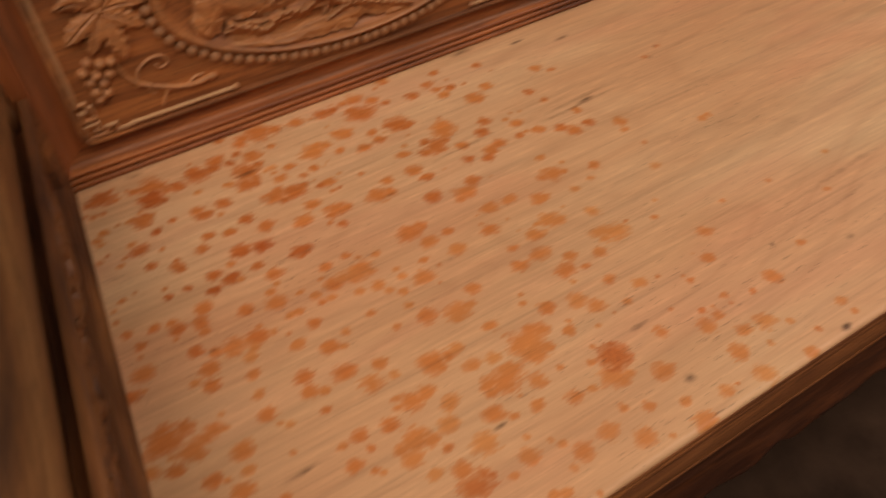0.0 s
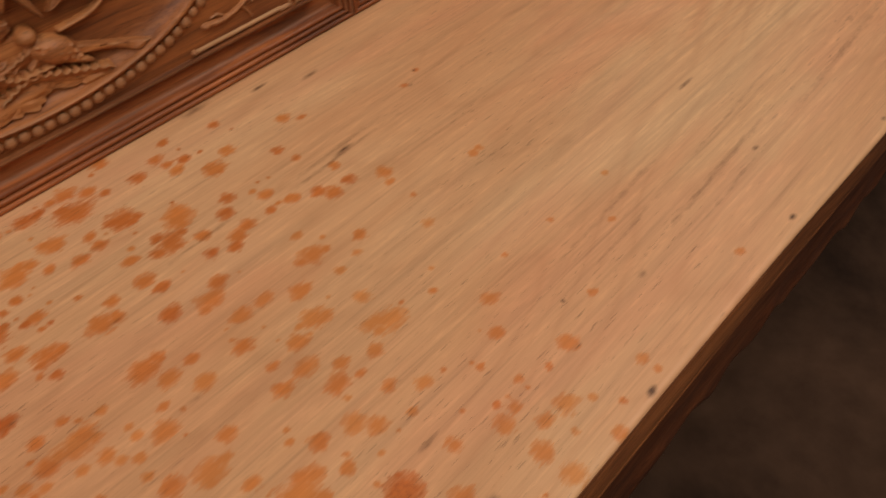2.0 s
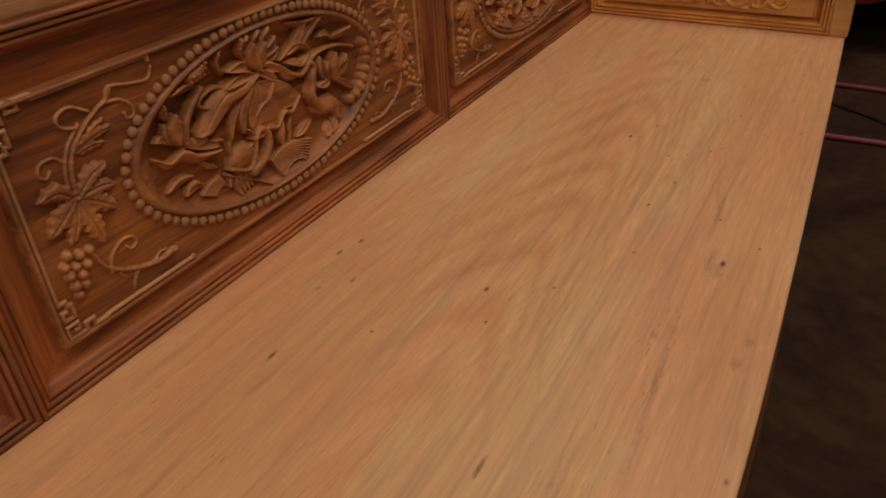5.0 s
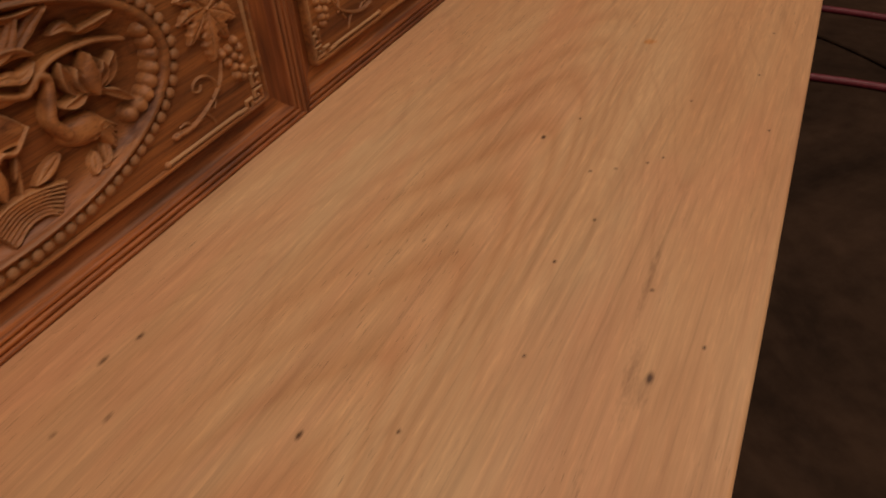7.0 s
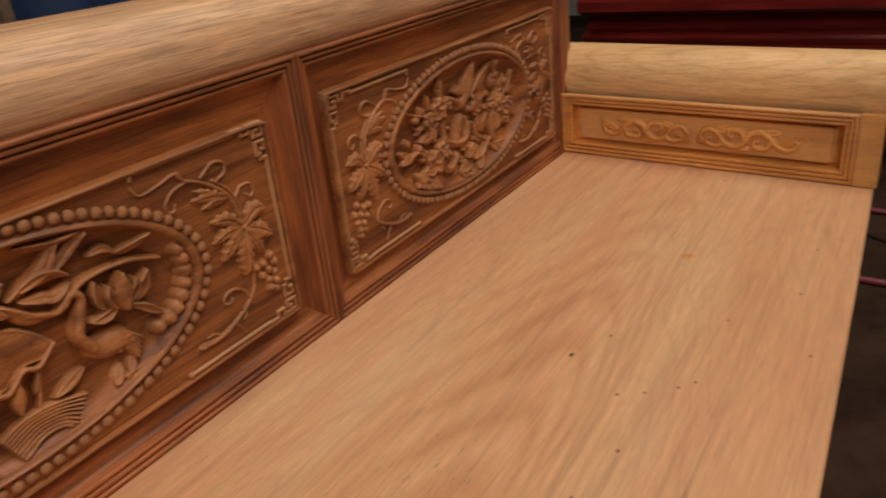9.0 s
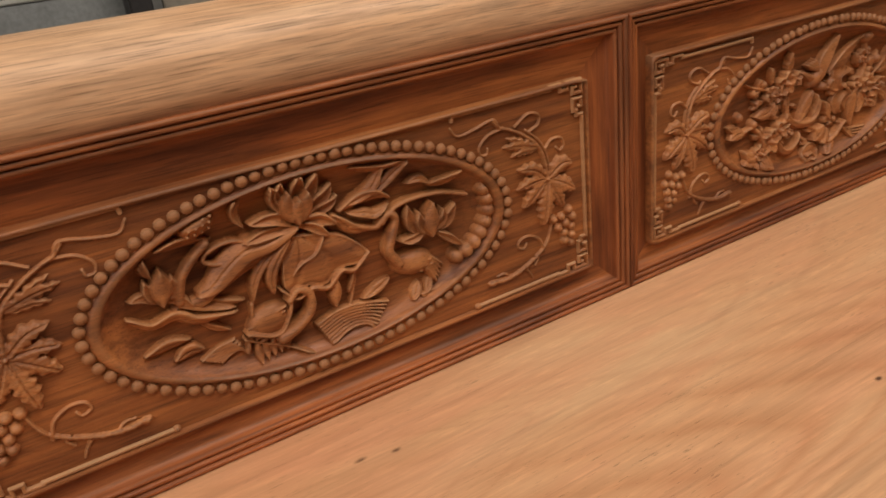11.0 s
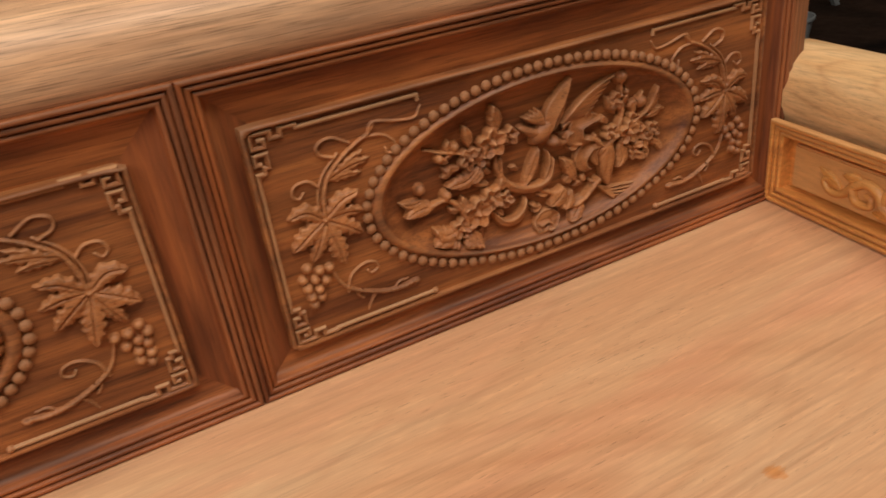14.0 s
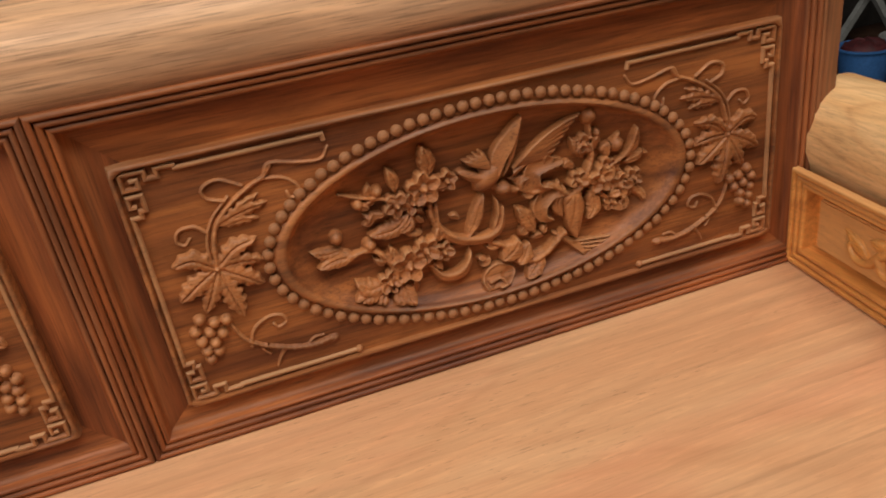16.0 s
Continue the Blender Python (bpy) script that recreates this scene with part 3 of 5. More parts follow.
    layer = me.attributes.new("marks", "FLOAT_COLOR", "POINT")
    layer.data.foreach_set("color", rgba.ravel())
    return ob


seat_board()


def frame_sides(x0, x1, z0, z1, profile, panel):
    """A mitred frame round an opening in the plane of the back, in two rails and two stiles: profile of (inset, y)."""
    corners = ((x0, z0, 1, 1), (x1, z0, -1, 1), (x1, z1, -1, -1), (x0, z1, 1, -1))
    for i in range(4):
        bm = bmesh.new()
        rings = []
        for k in range(9):
            f = k / 8
            ring = []
            for o, y in profile:
                (ax, az, sx, sz), (bx, bz, tx, tz) = corners[i], corners[(i + 1) % 4]
                ring.append((ax + sx * o + f * (bx + tx * o - ax - sx * o), y, az + sz * o + f * (bz + tz * o - az - sz * o)))
            rings.append(ring)
        skin(bm, rings, close_ring=False, caps=False)
        part("rail" if i % 2 == 0 else "stile", bm, CARVED if i % 2 == 0 else UPRIGHT, panel, "", sharp=60)


def ribs(count, width, out, deep, start=0.0):
    """A reeded profile: (inset, y) with count half-round ribs of that width."""
    pts = [(start, deep + 0.004)]
    for k in range(count):
        for j in range(7):
            a = math.pi * j / 6
            pts.append((start + width * (k + 0.5 - 0.46 * math.cos(a)), deep + (out - deep) * math.sin(a) ** 0.7 + 0.0022 * k))
    return pts


def back_panel(x0, x1, fx0, fx1, rise):
    bm = bmesh.new()
    fz0, fz1 = 0.491 + rise, 0.733 - 0.6 * rise
    cx, cz, ea, eb = (fx0 + fx1) / 2, 0.611 + rise, 0.209, 0.0955
    field = RIM + 0.0045
    n = 192
    angles = [2 * math.pi * i / n for i in range(n)]

    def rect(o):
        out = []
        hx, hz, mz = (fx1 - fx0) / 2 - o, (fz1 - fz0) / 2 - o, (fz0 + fz1) / 2 - cz
        for a in angles:
            dx, dz = math.cos(a) * ea, math.sin(a) * eb
            t = min((hx / abs(dx)) if dx else 9e9, ((hz + mz) / dz) if dz > 1e-9 else ((mz - hz) / dz if dz < -1e-9 else 9e9))
            out.append((cx + dx * t, cz + dz * t))
        return out

    rings = []
    for o, y in ((-0.0015, 0.8515), (0.0, RIM + 0.0015), (0.0008, RIM - 0.0002), (0.0022, RIM - 0.0008), (0.0036, RIM - 0.0002), (0.005, field)):
        rings.append([(x, y, z) for x, z in rect(o)])
    base = rect(0.0055)
    for s in (1.22, 1.04):
        ring = []
        for a, (rx, rz) in zip(angles, base):
            e = (cx + ea * s * math.cos(a), cz + eb * s * math.sin(a))
            out = (rx, rz) if (abs(e[0] - cx) > abs(rx - cx) or abs(e[1] - cz) > abs(rz - cz)) else e
            ring.append((out[0], field, out[1]))
        rings.append(ring)
    for s, y in ((1.025, field - 0.004), (1.0, field - 0.005), (0.985, field - 0.004), (0.975, field - 0.001), (0.95, field + 0.004), (0.9, field + 0.0085), (0.82, field + 0.0125), (0.65, field + 0.015), (0.35, field + 0.015), (0.02, field + 0.015)):
        rings.append([(cx + ea * s * math.cos(a), y, cz + eb * s * math.sin(a)) for a in angles])
    skin(bm, rings, caps=False)
    bm.faces.new([v for v in bm.verts][-n:])
    panel = part("back_panel", bm, FIELDWOOD, bench, "carved back panel with a sunken oval medallion", sharp=50)
    prof = ribs(3, 0.0062, 0.8278, 0.8316) + [(0.0192, 0.8385), (0.0203, 0.8428), (0.0235, 0.8445), (0.0445, 0.8460), (0.062, 0.8485)]
    frame_sides(x0, x1, SEAT, TOP, prof, panel)
    return panel, cx, fx0, fx1, rise


panels = [back_panel(*xs, rise) for xs, rise in zip(PANELS, (0.0, 0.005, 0.0))]
bm = box(bmesh.new(), (0.0, 0.87, 0.40), (2.36, 0.90, 0.80))
part("back_board", bm, CARVED, bench)
bm = bmesh.new()
skin(bm, [[(x, y, z) for y, z in circle(0.8895, 0.8155, 0.0615, 0.0505, 56, 2.2)] for x in np.linspace(-0.02, 2.36, 40)])
part("top_rail", bm, ROLLWOOD, bench, "thick rounded pale top rail", sharp=60)
for x0, x1, turn in ((2.3112, 2.341, 1), (0.014, 0.0555, -1)):
    bm = bmesh.new()
    inner, outer = (x0, x1) if turn > 0 else (x1, x0)
    prof = [(inner, 0.9), (inner, 0.834)]
    for j in range(7):
        a = math.pi * j / 6
        prof.append((inner + turn * 0.007 * (0.5 - 0.46 * math.cos(a)), 0.8325 - 0.0035 * math.sin(a) ** 0.7))
    prof += [(inner + turn * 0.0075, 0.8325), (inner + turn * 0.009, 0.8315), (outer - turn * 0.003, 0.8335), (outer - turn * 0.001, 0.8345), (outer, 0.837), (outer, 0.9)]
    skin(bm, [[(x, y, z) for x, y in prof] for z in (0.43, 0.62, 0.8)])
    part("corner_post", bm, UPRIGHT, bench, sharp=60)


bm = bmesh.new()
bmesh.ops.create_uvsphere(bm, u_segments=14, v_segments=8, radius=1.0)
for v in bm.verts:
    v.co = Vector((1.983 + 0.0038 * v.co.x + 0.001 * v.co.z, 0.8292 + 0.0014 * v.co.y, 0.4605 + 0.0024 * v.co.z))
part("knot", bm, STAINED_SHADED, bench, "small dark knot in the reeded rail")


# ---- carving on the back panels ----
FIELD, DISH = RIM + 0.0045, RIM + 0.0195
MIDZ = 0.611


class Relief:
    """Carving on one plane of a panel: millimetres (u right, v up) from an origin, w out of the wood; flip mirrors u."""

    def __init__(self, panel, x, z, y, flip=1):
        self.panel, self.x, self.z, self.y, self.flip = panel, x, z, y, flip

    def at(self, u, v, w):
        return (self.x + self.flip * u / 1000, self.y - 1.25 * w / 1000, self.z + v / 1000)

    def done(self, name, bm, sharp=55, label=""):
        return part(name, bm, RELIEF, self.panel, label, sharp=sharp)

    def blade(self, bm, base, tip, width, w0=2, w1=2, lift=4, bend=0.0, notch=0, fold=0.2, blunt=1.0, steps=18, tilt=None, cup=0.0):
        """A leaf or petal lying in the relief: domed, with a folded midrib, an outline that may be notched, and sides down into the wood."""
        b, t = Vector(base), Vector(tip)
        d = t - b
        n = Vector((-d.y, d.x)).normalized()
        rings = []
        if tilt is None:
            tilt = 0.5 * math.sin(12.9 * b.x + 7.3 * t.y + 3.1 * b.y)
        cross = (-1, -0.86, -0.62, -0.38, -0.16, 0, 0.16, 0.38, 0.62, 0.86, 1)
        for i in range(steps + 1):
            s = i / steps
            half = width / 2 * (math.sin(math.pi * min(1, s ** (0.75 * blunt) * 0.985 + 0.012)) ** 0.8 + 0.03)
            if notch:
                half *= 0.78 + 0.3 * abs(math.sin(math.pi * notch * s))
            mid = b + d * s + n * (bend * math.sin(math.pi * s))
            top = w0 + (w1 - w0) * s + lift * math.sin(math.pi * (0.15 + 0.8 * s))
            row = [self.at(*(mid + n * -half), -3)]
            for c in cross:
                p = mid + n * (half * c)
                w = top * (1 - (0.42 - cup) * c * c) + tilt * lift * c + fold * lift * (abs(c) - (1 if abs(c) > 0.9 else 0)) - (fold * lift if c == 0 else 0)
                w += 0.13 * lift * math.cos(2 * math.pi * (s * 4.5 - 0.9 * abs(c))) * (0.2 < abs(c) < 0.9)
                row.append(self.at(p.x, p.y, w))
            row.append(self.at(*(mid + n * half), -3))
            rings.append(row)
        skin(bm, rings, close_ring=False, caps=False)

    def cord(self, bm, points, r0, r1, w0=0.0, w1=None, steps=6, smooth=True):
        """A half-sunk round strand through points, tapering."""
        pts = [Vector(p) for p in (spline(points, steps) if smooth else points)]
        w1 = w0 if w1 is None else w1
        rings = []
        for i, p in enumerate(pts):
            d = (pts[min(i + 1, len(pts) - 1)] - pts[max(i - 1, 0)])
            d = d.normalized() if d.length else Vector((1, 0))
            n = Vector((-d.y, d.x))
            k = i / max(1, len(pts) - 1)
            r, w = r0 + (r1 - r0) * k, w0 + (w1 - w0) * k
            rings.append([self.at(p.x + n.x * r * math.cos(a), p.y + n.y * r * math.cos(a), w + r * 1.15 * math.sin(a)) for a in [math.pi * (j / 7 * 1.3 - 0.15) for j in range(8)]])
        skin(bm, rings)

    def bar(self, bm, points, half, high):
        """A square-edged fillet through points with mitred corners."""
        pts = [Vector(p) for p in points]
        rings = []
        for i, p in enumerate(pts):
            a = (p - pts[i - 1]).normalized() if i else (pts[1] - p).normalized()
            b = (pts[i + 1] - p).normalized() if i + 1 < len(pts) else a
            n = Vector((-a.y - b.y, a.x + b.x))
            n = n.normalized() / max(0.5, n.normalized().dot(Vector((-a.y, a.x))))
            rings.append([self.at(p.x + n.x * half * c, p.y + n.y * half * c, w) for c, w in ((-1.25, -1), (-0.85, high * 0.8), (-0.45, high), (0.45, high), (0.85, high * 0.8), (1.25, -1))])
        skin(bm, rings)

    def dome(self, bm, u, v, ru, rv, high, turn=0.0, base=-1.0, n=14, m=6):
        ca, sa = math.cos(radians(turn)), math.sin(radians(turn))
        rings = []
        for j in range(m + 1):
            a = math.pi / 2 * j / m
            k, h = max(math.cos(a), 0.02), math.sin(a)
            rings.append([self.at(u + ca * ru * k * math.cos(q) - sa * rv * k * math.sin(q), v + sa * ru * k * math.cos(q) + ca * rv * k * math.sin(q), base + (high - base) * h) for q in [2 * math.pi * i / n for i in range(n)]])
        skin(bm, rings)

    # pieces
    def leaf(self, base, tip, width, w0=2, w1=2, lift=4, bend=0.0, notch=0, name="leaf", **more):
        bm = bmesh.new()
        self.blade(bm, base, tip, width, w0, w1, lift, bend, notch, **more)
        return self.done(name, bm)

    def strand(self, points, r0, r1, w0=0.0, w1=None, name="tendril"):
        bm = bmesh.new()
        self.cord(bm, points, r0, r1, w0, w1)
        return self.done(name, bm, 80)

    def knob(self, u, v, ru, rv, high, turn=0.0, base=-1.0, name="bud"):
        bm = bmesh.new()
        self.dome(bm, u, v, ru, rv, high, turn, base)
        return self.done(name, bm, 80)

    def flower(self, u, v, r, w=8, petals=5, turn=0.0):
        bm = bmesh.new()
        for k in range(petals):
            a = radians(turn) + 2 * math.pi * k / petals
            c, q = math.cos(a), math.sin(a)
            self.blade(bm, (u + c * r * 0.12, v + q * r * 0.12), (u + c * r, v + q * r), r * 0.98, w - 1, w + 1.5, 2.5, 0, 0, fold=0.1, blunt=0.7, steps=9, tilt=0.25, cup=0.75)
        self.dome(bm, u, v, r * 0.28, r * 0.28, w + 4.2, base=w - 4)
        return self.done("flower", bm)


def fret_corner(c, su, sv):
    """A Greek key in a corner of the frame; su, sv point into the field."""
    s = 6.2
    def path(pts):
        bm = bmesh.new()
        c.bar(bm, [(c0[0] + su * (u * s + 2), c0[1] + sv * (v * s + 2)) for u, v in pts], 1.9, 2.8)
        return c.done("fret", bm, 40)
    c0 = (0 if su > 0 else c.wide, 0 if sv > 0 else c.high)
    path([(8.2, 0.95), (5.6, 0.95), (5.6, 2.1), (4.1, 2.1), (4.1, 0.95), (1.0, 0.95), (1.0, 3.1), (2.9, 3.1), (2.9, 2.0), (2.0, 2.0)])
    path([(0.95, 9.2), (0.95, 7.2), (2.2, 7.2), (2.2, 6.3), (2.9, 6.3), (2.9, 4.2), (1.1, 4.2), (1.1, 5.6), (2.0, 5.6)])


def bead_ring(panel, cx, rise):
    bm = bmesh.new()
    bmesh.ops.create_uvsphere(bm, u_segments=12, v_segments=8, radius=0.0056)
    for v in bm.verts:
        v.co.y *= 0.8
    me = bpy.data.meshes.new("bead")
    bm.to_mesh(me)
    bm.free()
    me.materials.append(BEADWOOD)
    me.shade_smooth()
    a, b, n, fine = 0.2215, 0.1065, 82, 2000
    pts = [(a * math.cos(2 * math.pi * i / fine), b * math.sin(2 * math.pi * i / fine)) for i in range(fine + 1)]
    run = np.cumsum([0] + [math.dist(p, q) for p, q in zip(pts, pts[1:])])
    for k in range(n):
        i = int(np.searchsorted(run, run[-1] * k / n))
        placed("bead", me, panel, (cx + pts[i][0], FIELD - 0.0012 + 0.0008 * math.sin(k * 2.7), MIDZ + rise + pts[i][1]))


class Carving(Relief):
    """Carving in an oval, cut as one surface: each form is raised on a fine grid, the highest wins, and every form becomes a mesh of its own."""

    STEP, flip = 0.8, 1
    knotty = False

    def __init__(self, panel, x, rise=0.0):
        self.panel, self.x, self.z, self.y = panel, x, MIDZ + rise, DISH
        self.us, self.vs = np.arange(-210, 210.01, self.STEP), np.arange(-97, 97.01, self.STEP)
        self.U, self.V = np.meshgrid(self.us, self.vs)
        self.S = np.hypot(self.U / 209, self.V / 95.5)
        self.H = np.interp(self.S, [0, 0.65, 0.82, 0.9, 0.95, 0.98, 1.0], [-0.6, -0.6, 1.9, 5.9, 10.4, 16.5, 19.0])
        self.G = np.clip(self.H + 0.6, 0, 9.0)
        self.who = np.zeros(self.H.shape, int)
        self.names, self.labels, self.keys = ["ground"], [""], {}

    def near(self, pts, grow):
        a, b = np.min(pts, 0) - grow, np.max(pts, 0) + grow
        i0, i1 = np.searchsorted(self.us, (a[0], b[0]))
        j0, j1 = np.searchsorted(self.vs, (a[1], b[1]))
        return slice(max(j0 - 1, 0), j1 + 1), slice(max(i0 - 1, 0), i1 + 1)

    def lay(self, key, where, height, inside):
        if id(key) not in self.keys:
            self.names.append("form")
            self.labels.append("")
            self.keys[id(key)] = len(self.names) - 1
        k = self.keys[id(key)]
        h = np.where(inside & (self.S[where] < 0.965), 1.28 * height + 0.9 * self.G[where], -99.0)
        win = h > self.H[where]
        self.H[where] = np.where(win, h, self.H[where])
        self.who[where] = np.where(win, k, self.who[where])

    def done(self, name, bm, sharp=55, label=""):
        k = self.keys.pop(id(bm))
        self.names[k], self.labels[k] = name, label
        bm.free()

    def along(self, where, pts):
        """Place along a line (0 to 1), signed distance from it, and its length."""
        pts = np.array(pts, float)
        steps = np.diff(pts, axis=0)
        runs = np.hypot(steps[:, 0], steps[:, 1])
        total, start = runs.sum(), np.concatenate(([0], np.cumsum(runs)))
        U, V = self.U[where], self.V[where]
        best, s, q = np.full(U.shape, 1e9), np.zeros(U.shape), np.zeros(U.shape)
        for i, (p, d) in enumerate(zip(pts, steps)):
            f = np.clip(((U - p[0]) * d[0] + (V - p[1]) * d[1]) / max(d @ d, 1e-9), 0, 1)
            du, dv = U - p[0] - f * d[0], V - p[1] - f * d[1]
            off = np.hypot(du, dv)
            closer = off < best
            best = np.where(closer, off, best)
            s = np.where(closer, (start[i] + f * runs[i]) / total, s)
            q = np.where(closer, np.sign(d[0] * dv - d[1] * du) * off, q)
        return s, q, total

    def ribbon(self, bm, pts, width, w0, w1=None, lift=2.0, arch=0.0, peak=0.42, groove=0.0, cup=0.0, twist=0.0, base=0.25, tip=0.0, veins=0.0, wave=0.0):
        """A leaf, petal or feather along a line: its width swells to the peak; domed, cupped, grooved or with one edge raised."""
        line = spline(pts, 7) if len(pts) > 2 else pts
        w1 = w0 if w1 is None else w1
        where = self.near(line, width / 2 + 2)
        s, q, total = self.along(where, line)
        rise, fall = np.sin(math.pi / 2 * np.clip(s / peak, 0, 1)) ** 0.8, np.cos(math.pi / 2 * np.clip((s - peak) / (1 - peak), 0, 1)) ** 0.85
        half = width / 2 * np.where(s < peak, base + (1 - base) * rise, tip + (1 - tip) * fall) + 0.25
        if wave:
            half = half * (1 + wave * np.sin(2 * math.pi * s * total / 9 + 1.5 * np.sign(q)))
        c = np.clip(q / half, -1, 1)
        edge = np.clip((half - np.abs(q)) / 1.2, 0, 1) ** 0.6
        h = w0 + (w1 - w0) * s + arch * np.sin(math.pi * s) + lift * (1 - c * c) + cup * c * c + twist * c - groove * np.exp(-(q / 0.9) ** 2)
        if veins:
            h = h - veins * (0.5 + 0.5 * np.cos(2 * math.pi * (s * total - 0.9 * np.abs(q)) / 5.5)) ** 3 * (np.abs(c) < 0.85)
        self.lay(bm, where, h - 2.2 * (1 - edge), (np.abs(q) < half))

    def patch(self, bm, outline, w, lift=4.0, soft=7.0, rim=0.0, lean=(0, 0), ragged=0.0, ribs=0, heart=None, dip=1.2):
        """A form inside a closed outline: swells from its edge, with a raised rim, a lean, and ribs that run from a heart."""
        pts = list(outline)
        loop = np.array([p for p in spline(pts + pts[:3], 6)], float)[6:-12] if len(pts) > 3 else np.array(pts, float)
        if ragged:
            away = loop - loop.mean(0)
            n = np.arange(len(loop))
            loop = loop + away / np.maximum(np.hypot(away[:, :1], away[:, 1:]), 1) * (ragged * (np.sin(n * 1.9) + 0.8 * np.sin(n * 0.83 + 1)))[:, None]
        loop = np.vstack((loop, loop[:1]))
        where = self.near(loop, 2)
        U, V = self.U[where], self.V[where]
        inside = np.zeros(U.shape, bool)
        for (x0, y0), (x1, y1) in zip(loop, loop[1:]):
            if y0 != y1:
                inside ^= ((y0 > V) != (y1 > V)) & (U < (x1 - x0) * (V - y0) / (y1 - y0) + x0)
        far = np.abs(self.along(where, loop)[1])
        mid = loop.mean(0)
        h = w + lift * (1 - np.exp(-far / soft)) + rim * np.exp(-(far / 2.2) ** 2) + lean[0] * (U - mid[0]) + lean[1] * (V - mid[1])
        if ribs:
            hu, hv = heart or mid
            a, r = np.arctan2(V - hv, U - hu), np.hypot(U - hu, V - hv)
            h = h - dip * (0.5 + 0.5 * np.cos(ribs * a + 0.05 * r + 0.8 * np.sin(3 * a))) ** 5 * np.clip(r / 8, 0, 1)
        self.lay(bm, where, h - 2.0 * (1 - np.clip(far / 1.2, 0, 1) ** 0.6), inside)

    def cord(self, bm, points, r0, r1, w0=0.0, w1=None, steps=6, smooth=True):
        pts = spline(points, steps) if smooth and len(points) > 2 else points
        w1 = w0 if w1 is None else w1
        where = self.near(pts, max(r0, r1) + 1)
        s, q, total = self.along(where, pts)
        rad = (r0 + (r1 - r0) * s) * (1 + (0.07 * np.sin(2 * math.pi * s * total / 13 + r0 * 7) + 0.05 * np.sin(2 * math.pi * s * total / 5.3) if self.knotty else 0))
        self.lay(bm, where, w0 + (w1 - w0) * s + 1.15 * np.sqrt(np.maximum(rad ** 2 - q ** 2, 0)), np.abs(q) < rad)

    def dome(self, bm, u, v, ru, rv, high, turn=0.0, base=-1.0, n=14, m=6):
        where = self.near([(u, v)], max(ru, rv) + 1)
        ca, sa = math.cos(radians(turn)), math.sin(radians(turn))
        du, dv = self.U[where] - u, self.V[where] - v
        k = np.hypot((du * ca + dv * sa) / ru, (dv * ca - du * sa) / rv)
        self.lay(bm, where, base + (high - base) * np.sqrt(np.maximum(1 - k * k, 0)), k < 1)

    def strand(self, points, r0, r1, w0=0.0, w1=None, name="tendril"):
        self.knotty = name == "branch"
        bm = bmesh.new()
        self.cord(bm, points, r0, r1, w0, w1)
        self.knotty = False
        self.done(name, bm)

    def vane(self, pts, width, w0, w1=None, name="leaf", label="", **more):
        bm = bmesh.new()
        self.ribbon(bm, pts, width, w0, w1, **more)
        self.done(name, bm, label=label)

    def slab(self, outline, w, name, label="", **more):
        bm = bmesh.new()
        self.patch(bm, outline, w, **more)
        self.done(name, bm, label=label)

    def flower(self, u, v, r, w=8, petals=5, turn=0.0):
        """An open blossom: cupped blunt petals round a ringed heart."""
        bm = bmesh.new()
        for k in range(petals):
            a = radians(turn) + 2 * math.pi * k / petals
            ca, sa = math.cos(a), math.sin(a)
            self.ribbon(bm, [(u + ca * r * 0.15, v + sa * r * 0.15), (u + ca * r * 0.66, v + sa * r * 0.66)], r * 0.84, w, w + 1.5 + 1.2 * math.sin(2.1 * k + u), lift=-1.0, peak=0.8, cup=2.0, base=0.3, tip=0.85, groove=0.4, twist=1.5 * math.sin(3.7 * k + v))
        self.dome(bm, u, v, r * 0.27, r * 0.27, w + 4.5, base=w - 2)
        self.done("flower", bm)
        bm = bmesh.new()
        self.dome(bm, u, v, r * 0.14, r * 0.14, w + 6.5, base=w)
        self.done("flower_heart", bm)

    def finish(self):
        """Softens the cut a little and links every connected form as its own mesh."""
        h = self.H
        soft = h.copy()
        soft[1:-1, 1:-1] = (5 * h[1:-1, 1:-1] + h[:-2, 1:-1] + h[2:, 1:-1] + h[1:-1, :-2] + h[1:-1, 2:]) / 9
        cell = np.maximum(np.maximum(self.who[:-1, :-1], self.who[1:, :-1]), np.maximum(self.who[:-1, 1:], self.who[1:, 1:]))
        wide = len(self.us)
        for k in range(1, len(self.names)):
            left = set(zip(*(c.tolist() for c in np.nonzero(cell == k))))
            while left:
                todo = [left.pop()]
                blob = []
                while todo:
                    j, i = todo.pop()
                    blob.append((j, i))
                    for n in ((j + 1, i), (j - 1, i), (j, i + 1), (j, i - 1), (j + 1, i + 1), (j - 1, i - 1), (j + 1, i - 1), (j - 1, i + 1)):
                        if n in left:
                            left.remove(n)
                            todo.append(n)
                if len(blob) < 14:
                    continue
                corner = np.array([j * wide + i for j, i in sorted(blob)])
                quads = np.stack((corner, corner + 1, corner + wide + 1, corner + wide)[::self.flip], 1)
                used, faces = np.unique(quads, return_inverse=True)
                y, x = used // wide, used % wide
                me = bpy.data.meshes.new(self.names[k])
                me.from_pydata(np.stack((self.x + self.flip * self.us[x] / 1000, self.y - soft[y, x] / 1000, self.z + self.vs[y] / 1000), 1).tolist(), [], faces.reshape(-1, 4).tolist())
                me.materials.append(RELIEF)
                me.shade_smooth()
                placed(self.names[k], me, self.panel, label=self.labels[k])


